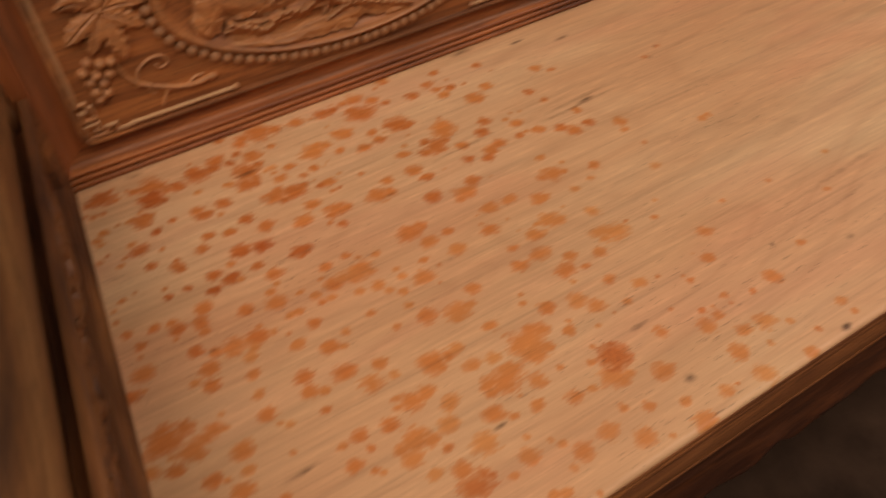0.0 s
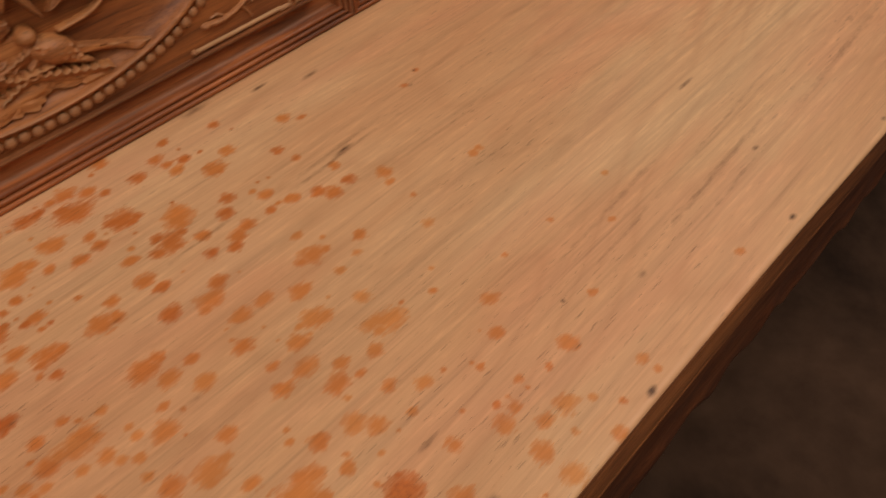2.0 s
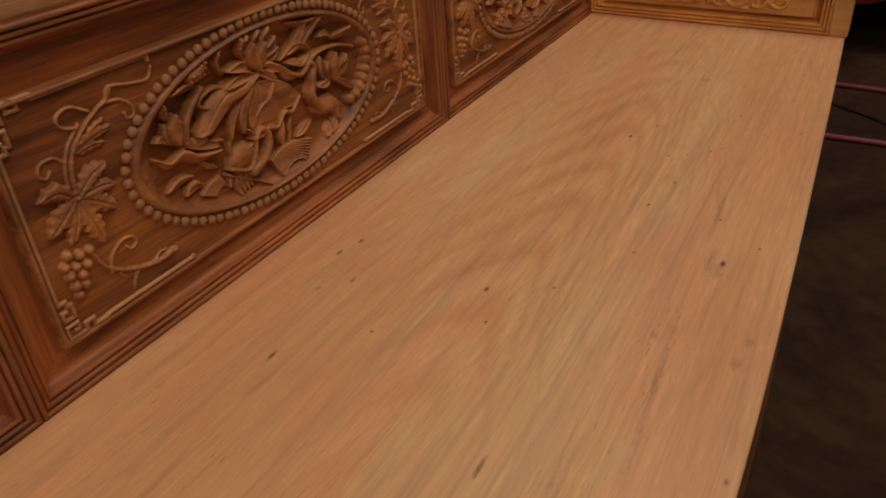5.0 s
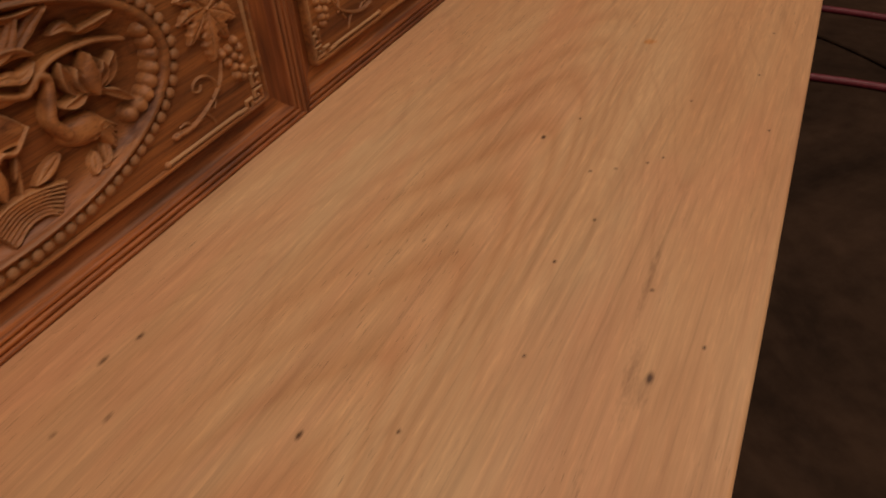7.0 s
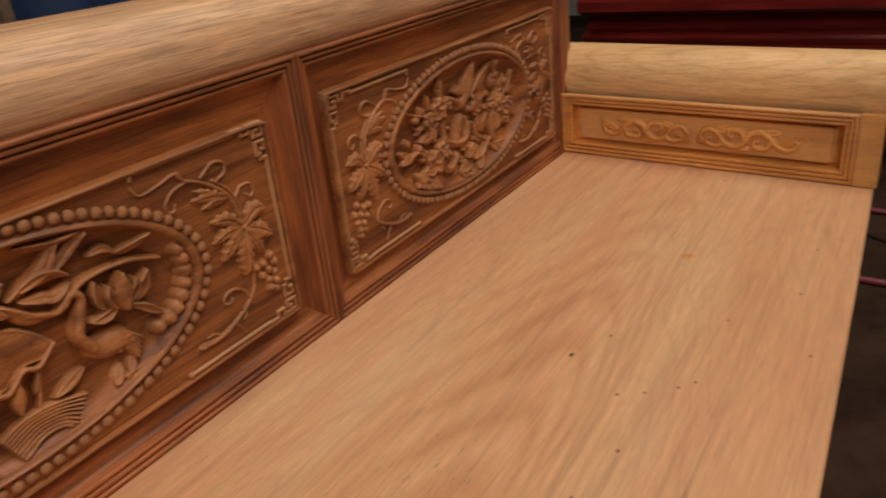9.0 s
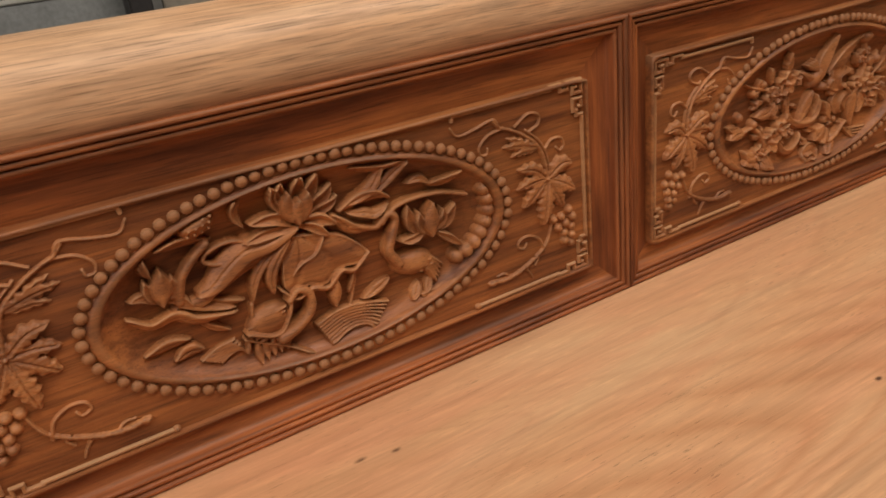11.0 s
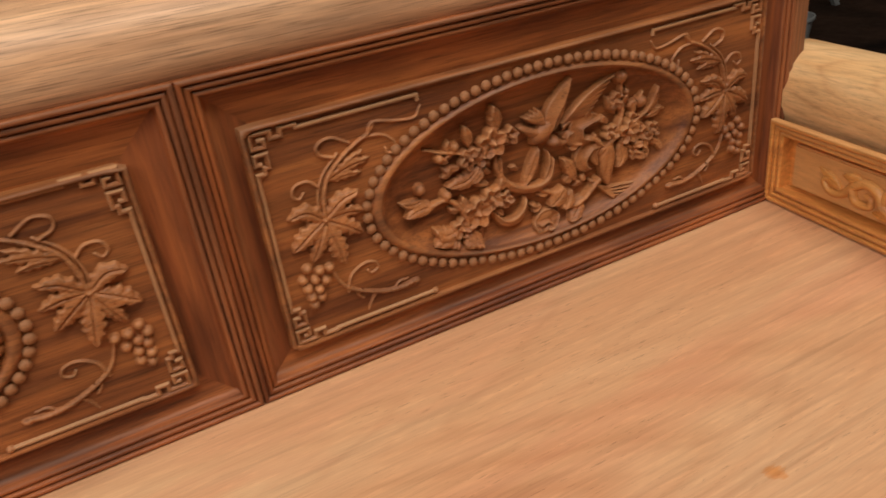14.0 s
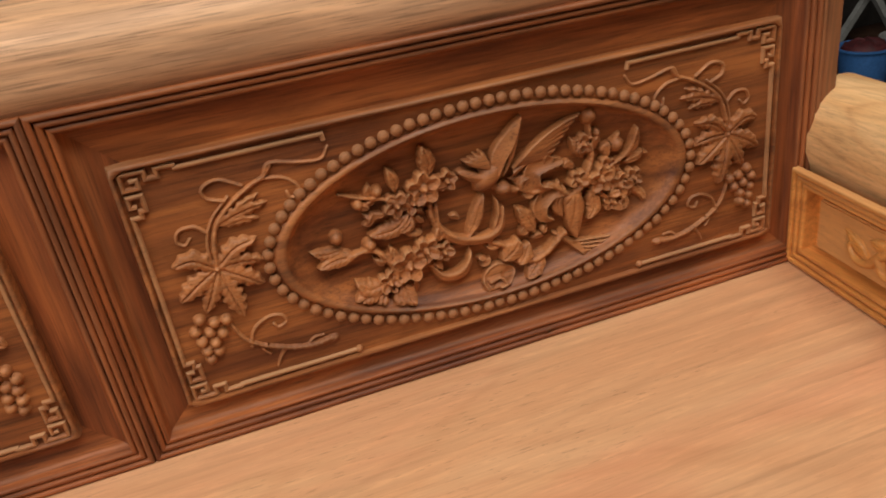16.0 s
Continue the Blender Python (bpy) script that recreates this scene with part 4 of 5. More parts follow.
class Spray(Carving):
    """The same on the flat field in one end of a panel, from a lower corner of the frame; flip mirrors it."""

    def __init__(self, panel, x, z, flip):
        self.panel, self.x, self.z, self.y, self.flip = panel, x, z, FIELD, flip
        self.us, self.vs = np.arange(3, 186, self.STEP), np.arange(12, 226, self.STEP)
        self.U, self.V = np.meshgrid(self.us, self.vs)
        self.S, self.G = np.zeros(self.U.shape), np.zeros(self.U.shape)
        self.H = np.full(self.U.shape, -0.4)
        self.who = np.zeros(self.H.shape, int)
        self.names, self.labels, self.keys = ["ground"], [""], {}


def corner_lines(c):
    """Frets and fillets along the frame."""
    fret_corner(c, 1, 1)
    fret_corner(c, 1, -1)
    for pts in ([(50, 231), (176, 231), (177, 225)], [(50, 9), (166, 9)], [(8, 57), (8, 186)]):
        bm = bmesh.new()
        c.bar(bm, pts, 2.0, 2.5)
        c.done("fillet", bm, 40)
    c.knob(168, 9, 4, 4, 4.0, name="fillet_knob")


def spray(c, seed):
    """The vine in one end of a panel: stem with tendrils, a big lobed leaf, young leaves, grapes and a lower twig."""
    rng = random.Random(seed)
    c.strand([(61, 133), (65, 159), (74, 177), (92, 192), (108, 201), (120, 206), (127, 214)], 2.6, 1.5, 0.6, name="branch")
    c.strand([(58, 136), (59, 158), (68, 178), (86, 195)], 1.6, 1.2, 0.4, name="twig")
    c.strand([(83, 192), (69, 198), (68, 208), (82, 212), (100, 202)], 1.6, 1.4, 0.6)
    c.strand([(120, 206), (127, 216), (151, 211), (171, 209), (179, 219)], 1.7, 1.2, 0.3)
    c.strand([(115, 204), (134, 201), (146, 191), (145, 182), (138, 181), (136, 187)], 1.7, 1.2, 0.3)
    c.strand([(62, 167), (52, 176), (39, 175), (35, 166), (41, 161), (46, 166)], 1.7, 1.2, 0.3)
    for base, tip, wide in (((70, 172), (118, 183), 13), ((76, 170), (108, 170), 9), ((80, 174), (112, 192), 8)):
        c.vane([base, ((base[0] + tip[0]) / 2, (base[1] + tip[1]) / 2 + 2), tip], wide, 1.4, 2.2, name="young_leaf", lift=1.6, groove=1.2, twist=0.8, wave=0.24)
    bm = bmesh.new()
    for mid, tip, wide, high in (((43, 147), (24, 144), 16, 2.4), ((42, 124), (22, 110), 18, 3.0), ((50, 111), (40, 92), 16, 1.8), ((67, 104), (72, 79), 19, 3.4), ((79, 122), (98, 107), 18, 2.8), ((84, 135), (104, 130), 14, 1.8), ((80, 149), (101, 153), 15, 2.6)):
        c.ribbon(bm, [(61, 133), mid, tip], wide, 1.0, high, lift=1.8, arch=2.4, groove=1.8, twist=rng.uniform(-1.8, 1.8), wave=0.16, peak=0.5, base=0.2, veins=0.35)
    c.dome(bm, 61, 133, 3.2, 3.2, 5.4)
    c.done("vine_leaf", bm, label="carved lobed vine leaf")
    for u, v in ((33, 87), (44, 82), (56, 81), (27, 77), (38, 72), (49, 69), (30, 66), (41, 61), (31, 55), (41, 51), (32, 45)):
        c.knob(u + rng.uniform(-0.7, 0.7), v + rng.uniform(-0.8, 0.8), 5.7, 5.7, 5.4 + rng.uniform(-0.5, 0.5), name="grape")
    c.strand([(58, 76), (64, 60), (72, 50), (86, 41), (108, 32), (128, 29), (144, 31)], 1.6, 3.0, 0.4, name="branch")
    c.knob(146, 30, 6, 3.6, 4.0, 15)
    c.strand([(71, 46), (76, 62), (90, 71), (103, 70), (107, 62), (99, 58), (95, 63)], 1.8, 1.2, 0.3)
    c.strand([(98, 32), (93, 25), (89, 17)], 2.0, 1.2, 0.2, name="branch")
    c.strand([(85, 33), (80, 40), (86, 44)], 1.7, 1.1, 0.2, name="twig")
    c.strand([(120, 29), (128, 36), (138, 36)], 1.6, 1.0, 0.2, name="twig")
    c.finish()


for number, (panel, cx, fx0, fx1, rise) in enumerate(panels):
    bead_ring(panel, cx, rise)
    for flip, x in ((1, fx0), (-1, fx1)):
        lines = Relief(panel, x, 0.491 + 0.7 * rise, FIELD, flip)
        lines.wide, lines.high = 1000 * (fx1 - fx0), 242
        corner_lines(lines)
        spray(Spray(panel, x, 0.491 + 0.7 * rise, flip), 2 * number + (flip > 0))


def blossom_oval(panel, cx):
    """Flowering branches with a winged shape in their midst, on a plain dished ground."""
    c = Carving(panel, cx)
    # branches
    c.vane([(-60, 12), (-60, -10), (-45, -27), (-25, -34), (-8, -34), (4, -25), (8, -4)], 11, 4, 9, name="branch", lift=2.6, twist=2.0, groove=0.8, peak=0.6, base=0.5, tip=0.15)
    c.vane([(-30, -26), (-22, -12), (-14, 8), (-10, 14)], 12, 5, 9, name="leaf", lift=1.6, twist=-2.4, groove=1.0, base=0.4)
    c.vane([(-4, -30), (4, -12), (2, 6)], 9, 6, 9, name="leaf", lift=1.6, twist=2.2, groove=0.8, base=0.4)
    c.strand([(-64, 22), (-65, 5), (-60, -14), (-73, -21)], 2.6, 3, 4, 5, name="branch")
    c.vane([(-73, -49), (-64, -63), (-50, -67), (-36, -60), (-30, -42)], 12, 5, 8, name="curled_leaf", lift=1.8, twist=2.6, groove=0.8, peak=0.55, base=0.3)
    c.strand([(-152, -16), (-130, -14), (-116, -27), (-109, -43)], 2.4, 3, 4, 6, name="branch")
    c.strand([(-149, 49), (-132, 41), (-110, 34), (-96, 26)], 1.2, 2.6, 3, 5, name="branch")
    c.strand([(108, 64), (108, 44), (109, 23), (101, 4)], 2, 3, 4, 6, name="branch")
    c.strand([(151, 17), (133, 9), (115, 0), (87, -10)], 2, 3, 5, 6, name="branch")
    c.strand([(-11, -38), (9, -51), (30, -71), (48, -69), (72, -51)], 3, 3, 4, 7, name="branch")
    c.strand([(27, 10), (44, 1), (61, 5), (77, -8)], 2.4, 3, 5, 7, name="branch")
    # blossoms and buds
    for u_v, r, w, t in (((-69, 35), 17, 8, 20), ((-97, 24), 13, 6, 50), ((-45, 36), 11, 6, 10), ((-81, 22), 11, 5, 30), ((-96, -40), 18, 9, 10), ((-76, -29), 14, 8, 40), ((-117, -52), 12, 7, 0), ((-58, -36), 11, 7, 60),
                          ((101, 38), 11, 6, 20), ((117, -3), 15, 9, 15), ((92, 2), 11, 8, 50), ((139, -16), 14, 7, 0), ((155, -11), 11, 6, 40), ((125, 8), 11, 6, 30), ((131, -32), 12, 6, 10)):
        c.flower(u_v[0], u_v[1], r, w, 5, t)
    for u_v, r, w in (((-133, 34), 5.5, 9), ((-159, 7), 7, 9), ((-129, -9), 7, 10), ((107, 65), 8, 10), ((137, 29), 8, 11), ((116, 46), 5, 8), ((93, 33), 5, 8), ((-113, 42), 6, 9)):
        c.knob(u_v[0], u_v[1], r, r * 1.1, w)
    # leaves
    def leaves(rows):
        for pts, wide, w, more in rows:
            c.vane(pts, wide, w, w + 2, lift=2.2, groove=1.3, twist=more * 0.5, veins=0.5, wave=0.07 if wide > 14 else 0)

    leaves([([(-65, 45), (-61, 58), (-66, 77)], 17, 6, 3), ([(-96, 38), (-96, 49), (-101, 63)], 12, 5, 2), ([(-89, 11), (-104, 1), (-129, 1)], 17, 5, 3), ([(-85, 8), (-89, 1), (-99, -3)], 12, 6, 2), ([(-157, -6), (-172, -6), (-186, 1)], 11, 3, 2), ([(-146, -16), (-163, -14), (-182, -17)], 17, 4, 4), ([(-125, -53), (-140, -51), (-150, -41)], 15, 6, 3), ([(-127, -57), (-144, -59), (-158, -64)], 17, 5, 3)])
    leaves([([(-124, -60), (-129, -68), (-133, -77)], 12, 5, 2), ([(-105, -57), (-102, -70), (-98, -84)], 18, 6, 3), ([(-112, -62), (-111, -74), (-113, -83)], 13, 5, 2), ([(-64, -23), (-60, -18), (-62, -8)], 13, 6, 2), ([(144, 12), (157, 24), (159, 45)], 12, 5, 3), ([(147, 7), (160, 10), (167, 17)], 10, 4, 2), ([(101, 23), (93, 35), (88, 47)], 9, 4, 2), ([(105, -15), (108, -31), (99, -44)], 17, 6, 3)])
    leaves([([(137, -28), (144, -36), (140, -45)], 12, 4, 2), ([(41, -42), (33, -24), (23, -10)], 17, 5, 4), ([(46, -66), (38, -78), (24, -89)], 17, 5, 4), ([(4, -63), (16, -53), (20, -43)], 22, 7, -3), ([(31, -53), (26, -63), (17, -72)], 18, 7, 4), ([(36, 3), (32, 13), (39, 18)], 12, 6, 2), ([(151, -22), (163, -30), (165, -40)], 10, 4, 2)])
    rng = random.Random(17)
    for u0, v0, ru, rv, n in ((-90, 24, 34, 22, 12), (-95, -42, 36, 22, 14), (110, 4, 52, 34, 26), (20, -50, 40, 14, 8), (-60, -4, 26, 18, 6), (60, 10, 30, 24, 10)):
        for _ in range(n):
            a, k = rng.uniform(0, 2 * math.pi), rng.uniform(0.2, 1) ** 0.5
            u, v, b, long = u0 + k * ru * math.cos(a), v0 + k * rv * math.sin(a), a + rng.uniform(-0.9, 0.9), rng.uniform(9, 17)
            c.vane([(u, v), (u + 0.5 * long * math.cos(b + 0.25), v + 0.5 * long * math.sin(b + 0.25)), (u + long * math.cos(b), v + long * math.sin(b))], rng.uniform(6, 10), rng.uniform(3, 6.5), rng.uniform(3, 7), lift=1.5, groove=1.0, twist=rng.uniform(-2, 2))
    # curled leaves
    c.vane([(76, 26), (56, 28), (42, 23), (46, 5), (64, 1)], 17, 5, 9, name="curled_leaf", cup=3, lift=0, twist=2.5)
    c.vane([(77, -8), (61, -4), (48, -15), (51, -30), (64, -36)], 16, 6, 7, name="curled_leaf", cup=3, lift=0, twist=2.5)
    c.vane([(76, -3), (67, -18), (73, -35)], 15, 7, 6, name="curled_leaf", lift=2, groove=1.2)
    c.slab([(76, -7), (92, -8), (97, -24), (93, -45), (85, -62), (76, -41)], 8, "folded_petal", lift=4, soft=5, ribs=9, heart=(85, -8))
    c.slab([(-17, -97), (-23, -83), (-15, -69), (0, -66), (15, -76), (8, -88), (-6, -95)], 4, "curled_leaf", lift=3, rim=2.5, ribs=7, heart=(-16, -92))
    c.strand([(-15, -81), (-4, -80), (1, -87), (-5, -89)], 2, 1.4, 7.5, name="curl")
    # needle tuft
    for k in range(8):
        c.strand([(63, -51), (83 + 2 * k, -65 - 3.2 * k), (124 - 4.5 * k, -69 - 3.9 * k)], 2.2, 0.8, 5, 3, name="needle")
    # winged form: rounded body, upright wings and a spread tail
    bm = bmesh.new()
    c.dome(bm, -2, 29, 19, 11, 12, 35, base=2)
    c.dome(bm, 11, 14, 9, 7, 13, base=2)
    c.ribbon(bm, [(13, 13), (22, 9), (30, 10)], 7, 8, 6, lift=2)
    c.done("rounded_form", bm, label="carved rounded body shape")
    c.vane([(3, 28), (9, 47), (21, 62), (35, 83)], 16, 9, 7, name="wing", lift=1, twist=-2.5, cup=1)
    c.vane([(12, 27), (23, 46), (35, 77)], 7, 7, 7, name="wing_feather", lift=1.5)
    for k in range(7):
        c.vane([(23, 32), (54 + 1.2 * k, 51 - 3.0 * k), (99 - 5.5 * k, 71 - 6.2 * k)], 8, 8 - 0.3 * k, 5, name="wing_feather", lift=1.0, twist=1.6, peak=0.7)
    for k in range(5):
        c.vane([(16, 24), (38 - 4 * k, 32 - 1.5 * k)], 7, 9, 6, name="wing_feather", lift=1.0, twist=1.6)
    for k in range(9):
        c.vane([(-4, 29), (-34 + 3.4 * k + (0.2 * k * k), 42 - 3.9 * k)], 7.5, 9, 5, name="tail_feather", lift=1.0, twist=1.6, peak=0.75)
    for k in range(4):
        c.vane([(-1, 38), (-26 + 6 * k, 51 + 2 * k)], 7, 8, 6, name="tail_feather", lift=1.5, peak=0.6)
    c.finish()


def lotus_oval(panel, cx, rise):
    """A lotus pond: open flowers, buds, folded leaves, a seed pod, two rounded water shapes and combed ripples."""
    c = Carving(panel, cx, rise)
    # back leaves and stems
    c.strand([(-135, 7), (-128, 28), (-115, 43), (-101, 54)], 5, 4, 4, 6, name="stem")
    c.strand([(34, -22), (30, -43), (24, -60)], 2.2, 2.2, 3, 3, name="stem")
    c.strand([(-73, -21), (-77, -42), (-87, -67)], 2.6, 2.6, 3, 3, name="stem")
    c.strand([(38, 27), (64, 17), (75, 25), (101, 34), (141, 32), (172, 22)], 3.4, 2.4, 6, 5, name="stem")
    c.strand([(-53, 35), (-77, 48), (-100, 45), (-106, 37), (-93, 30), (-63, 27)], 2.6, 2.4, 5, 6, name="stem")

    def blades(rows):
        for pts, wide, w0, w1, more in rows:
            c.vane(pts, wide, w0, w1, lift=1.6, groove=1.2, twist=more * 0.9, cup=0.8, tip=0.0, base=0.3)

    blades([([(46, 85), (76, 77), (107, 80)], 8, 4, 6, 2), ([(78, 76), (66, 60), (52, 54), (36, 49)], 12, 6, 9, 3), ([(107, 80), (88, 66), (72, 56), (60, 50)], 11, 5, 8, 3), ([(30, 45), (52, 52), (71, 51), (86, 43)], 13, 7, 9, 3), ([(38, 41), (56, 36), (67, 32), (84, 39)], 11, 8, 7, -3)])
    blades([([(130, 44), (150, 44), (172, 52)], 11, 5, 6, 3), ([(132, 46), (120, 54), (104, 52)], 9, 5, 6, 2), ([(-62, 93), (-70, 74), (-64, 56)], 11, 4, 8, -3), ([(-144, 61), (-121, 61), (-94, 55)], 11, 5, 4, 3), ([(-158, 59), (-158, 48), (-153, 36)], 9, 4, 7, 3)])
    blades([([(22, 42), (34, 28), (46, 20), (64, 18)], 13, 8, 6, 3), ([(71, -44), (57, -50), (38, -57)], 11, 4, 6, 2), ([(104, -60), (99, -68), (92, -77)], 10, 4, 5, 2), ([(118, -56), (114, -66), (108, -74)], 8, 4, 4, 2), ([(26, -44), (32, -34), (36, -20)], 8, 4, 5, 2)])
    # the great leaf with its turned edges
    c.slab([(-28, 38), (7, 30), (31, 19), (51, -3), (44, -15), (20, -14), (2, -25), (-16, -20), (-30, -24), (-40, -12), (-36, 16)], 7, "lotus_leaf", "carved broad lotus leaf with turned edge", lift=4.5, soft=12, rim=2.2, ribs=9, heart=(-18, 36), dip=1.8)
    c.vane([(52, -6), (34, -20), (20, -17), (4, -29), (-14, -24), (-30, -29), (-44, -14)], 7, 8, 9, name="leaf_edge", lift=2.2, base=0.5, tip=0.3, twist=-2.0)
    c.vane([(8, 27), (-4, 12), (-20, 6), (-30, -4)], 3.4, 11.5, 11, name="leaf_vein", lift=1.4)
    c.vane([(-19, 45), (-45, 38), (-68, 37), (-88, 26), (-104, 13), (-116, 9)], 23, 9, 8, name="folded_leaf", lift=2.8, twist=4.5, groove=1.2, peak=0.6, base=0.35, tip=0.35)
    c.vane([(-30, 34), (-52, 24), (-72, 18), (-96, 6), (-112, -4)], 12, 6, 6, name="folded_leaf", lift=1.6, twist=-3, groove=0.8, base=0.4)
    c.vane([(-104, 12), (-116, 2), (-128, 4)], 14, 7, 4, name="folded_leaf", lift=2, twist=3)
    c.vane([(-26, 35), (-40, 20), (-50, 2), (-50, -18)], 12, 11, 8, name="leaf_fold", lift=2.4, groove=1.6, peak=0.6)
    c.vane([(-32, 34), (-52, 20), (-66, 2), (-72, -20)], 10, 8, 6, name="leaf_fold", lift=2, groove=1.2, twist=2, peak=0.55)
    # open flower
    for pts, wide, w in (([(-20, 58), (-30, 72), (-35, 91)], 13, 6), ([(-18, 60), (-26, 78), (-25, 93)], 13, 5), ([(-12, 60), (-9, 80), (-6, 96)], 15, 5), ([(-6, 58), (4, 76), (10, 93)], 14, 6), ([(-4, 54), (14, 64), (25, 77)], 14, 6), ([(0, 50), (18, 54), (30, 62)], 11, 5),
                         ([(-16, 47), (-36, 58), (-61, 60)], 12, 8), ([(-12, 46), (6, 45), (24, 35)], 12, 8), ([(-18, 45), (-47, 46), (-69, 43)], 10, 8), ([(-12, 44), (0, 38), (14, 26)], 10, 8)):
        c.vane(pts, wide, w, w + 4.5, name="petal", lift=-0.6, cup=3.4, peak=0.5, groove=0.3, twist=1.2, base=0.45)
    for pts, wide, w in (([(-20, 52), (-22, 68), (-20, 82)], 15, 11), ([(-10, 50), (-4, 64), (-1, 78)], 16, 11), ([(-15, 49), (-13, 62), (-11, 74)], 15, 13)):
        c.vane(pts, wide, w, w + 1, name="petal", lift=4.0, peak=0.4)
    # second flower
    for pts, wide, w in (([(119, -8), (105, 8), (102, 30)], 14, 6), ([(128, -8), (146, 0), (158, 17)], 14, 6), ([(119, -5), (104, -8), (87, -6)], 9, 8), ([(132, -10), (146, -20), (160, -33)], 9, 8), ([(122, -8), (114, 6), (114, 20)], 11, 8), ([(128, -8), (140, 4), (142, 16)], 11, 8)):
        c.vane(pts, wide, w, w + 4, name="petal", lift=-0.4, cup=3.0, peak=0.5, groove=0.3, twist=1.0)
    c.vane([(124, -9), (127, 8), (129, 28)], 19, 10, 9, name="bud", lift=5.5, peak=0.38)
    # small bud at the other end
    for pts, wide, w in (([(-152, 12), (-163, 22), (-177, 23)], 9, 5), ([(-152, 12), (-158, 26), (-160, 38)], 10, 6), ([(-148, 12), (-138, 22), (-136, 34)], 11, 6), ([(-148, 12), (-134, 8), (-124, -2)], 9, 5)):
        c.vane(pts, wide, w, w + 3, name="petal", lift=0.2, cup=2.8, twist=1.0)
    c.vane([(-150, 12), (-147, 27), (-145, 44)], 20, 9, 8, name="bud", lift=5.5, peak=0.42)
    c.vane([(8, -52), (11, -38), (14, -22)], 14, 5, 6, name="bud", lift=4.5)
    # seed pod
    bm = bmesh.new()
    mid = (-105, 73)
    c.dome(bm, mid[0], mid[1], 18, 12, 11, 12)
    for i in range(4):
        for j in range(3):
            c.dome(bm, mid[0] - 10 + 6.4 * i + 1.5 * j, mid[1] - 6.5 + 6 * j + i, 2.4, 2.1, 13 - abs(i - 1.5), base=4)
    c.done("seed_pod", bm, label="carved lotus seed pod")
    # jointed reed at the end
    reed = spline([(190, 30), (197, 4), (188, -20), (170, -38), (146, -46)], 4)
    for k, (p, q) in enumerate(zip(reed[::2], reed[2::2])):
        a = math.degrees(math.atan2(q[1] - p[1], q[0] - p[0]))
        c.knob((p[0] + q[0]) / 2, (p[1] + q[1]) / 2, 8.6, 9.0, 10.5, a, 1, "reed_joint")
    # rounded water shapes with curved necks
    a = (101, -35)
    bm = bmesh.new()
    c.dome(bm, a[0], a[1], 25, 15, 13, -8, base=1)
    for i in range(5):
        for j in range(4):
            c.dome(bm, a[0] - 17 + 8 * i + 2 * j, a[1] + 10 - 6 * j - 1.2 * i, 4.6, 2.6, 14.2 - abs(j - 1.3) * 1.7 - abs(i - 2) * 1.3, -20, base=5)
    c.done("curved_form", bm, label="carved rounded water shape")
    c.strand([(72, 20), (79, 27), (87, 21), (80, 3), (74, -12), (82, -28)], 3.8, 6, 6, 8, name="curved_neck")
    for k in range(5):
        c.vane([(a[0] + 10, a[1] + 6 - 3 * k), (137 - 3 * k, -50 - 4 * k)], 7, 9, 6, name="tail_feather", lift=1.0, twist=1.6)
    b = (-60, -43)
    bm = bmesh.new()
    c.dome(bm, b[0], b[1], 24, 17, 11, 15, base=1)
    for k in range(5):
        c.ribbon(bm, [(b[0] + 18 - 2 * k, b[1] + 12 - 5 * k), (b[0] - 4, b[1] + 5 - 5 * k), (b[0] - 24 + 2 * k, b[1] - 2 - 4 * k)], 7, 9 - 0.4 * k, 6, lift=1.6)
    c.done("curved_form", bm, label="carved rounded water shape")
    c.strand([(-38, -27), (-28, -19), (-17, -27), (-19, -44), (-34, -57), (-52, -63)], 3.4, 6.5, 9, 7, name="curved_neck")
    c.strand([(-84, -47), (-56, -58), (-42, -44), (-35, -25)], 2.2, 1.8, 10, 9, name="curved_neck")
    # floating leaves
    for pts, wide, w0, w1, tw in (([(-182, 6), (-164, -8), (-142, -6), (-124, -17), (-86, -21)], 13, 5, 8, 4), ([(-142, -2), (-137, 4), (-117, -4), (-86, -17)], 11, 4, 6, -3), ([(-176, -33), (-153, -31), (-133, -33)], 12, 4, 5, 3), ([(-152, -48), (-138, -44), (-124, -48)], 14, 4, 4, 2), ([(-124, -20), (-110, -32), (-96, -40)], 9, 3, 4, 2),
                                  ([(-111, 2), (-99, -8), (-77, -14)], 9, 4, 5, 2)):
        c.vane(pts, wide, w0, w1, lift=2.0, twist=tw, groove=1.2, peak=0.5)
    # combed ripples and a reed tuft
    for k in range(8):
        c.strand([(-14 + 1.5 * k, -66 - 3.3 * k), (10 + 1.5 * k, -59 - 3.3 * k), (38, -61 - 3.3 * k), (66 - 3 * k, -69 - 3.1 * k)], 1.9, 1.4, 5.2 - 0.2 * k, 4.4 - 0.2 * k, name="ripple")
    for k in range(6):
        c.strand([(-130 + 3.2 * k, -58 - 1.6 * k), (-112 + 3.2 * k, -52 - 2 * k), (-96 + 2 * k, -51 - 3.6 * k)], 1.7, 1.1, 3, 2.4, name="ripple")
    for k in range(5):
        c.strand([(103 + 2 * k, -73 - 2.8 * k), (119, -73 - 2.8 * k), (133 - 2 * k, -69 - 2.6 * k)], 1.5, 1.0, 3, 2.4, name="ripple")
    for k in range(5):
        p = (-77, -60)
        c.vane([(p[0] + 8 * k, p[1] + 2 * (k % 2)), (p[0] + 7 * k, p[1] - 24 + k)], 9, 5, 3, name="reed_blade", lift=2.5, peak=0.5)
    c.strand([(-87, -53), (-69, -64), (-46, -77), (-22, -94)], 2, 1.6, 6, 4, name="stem")
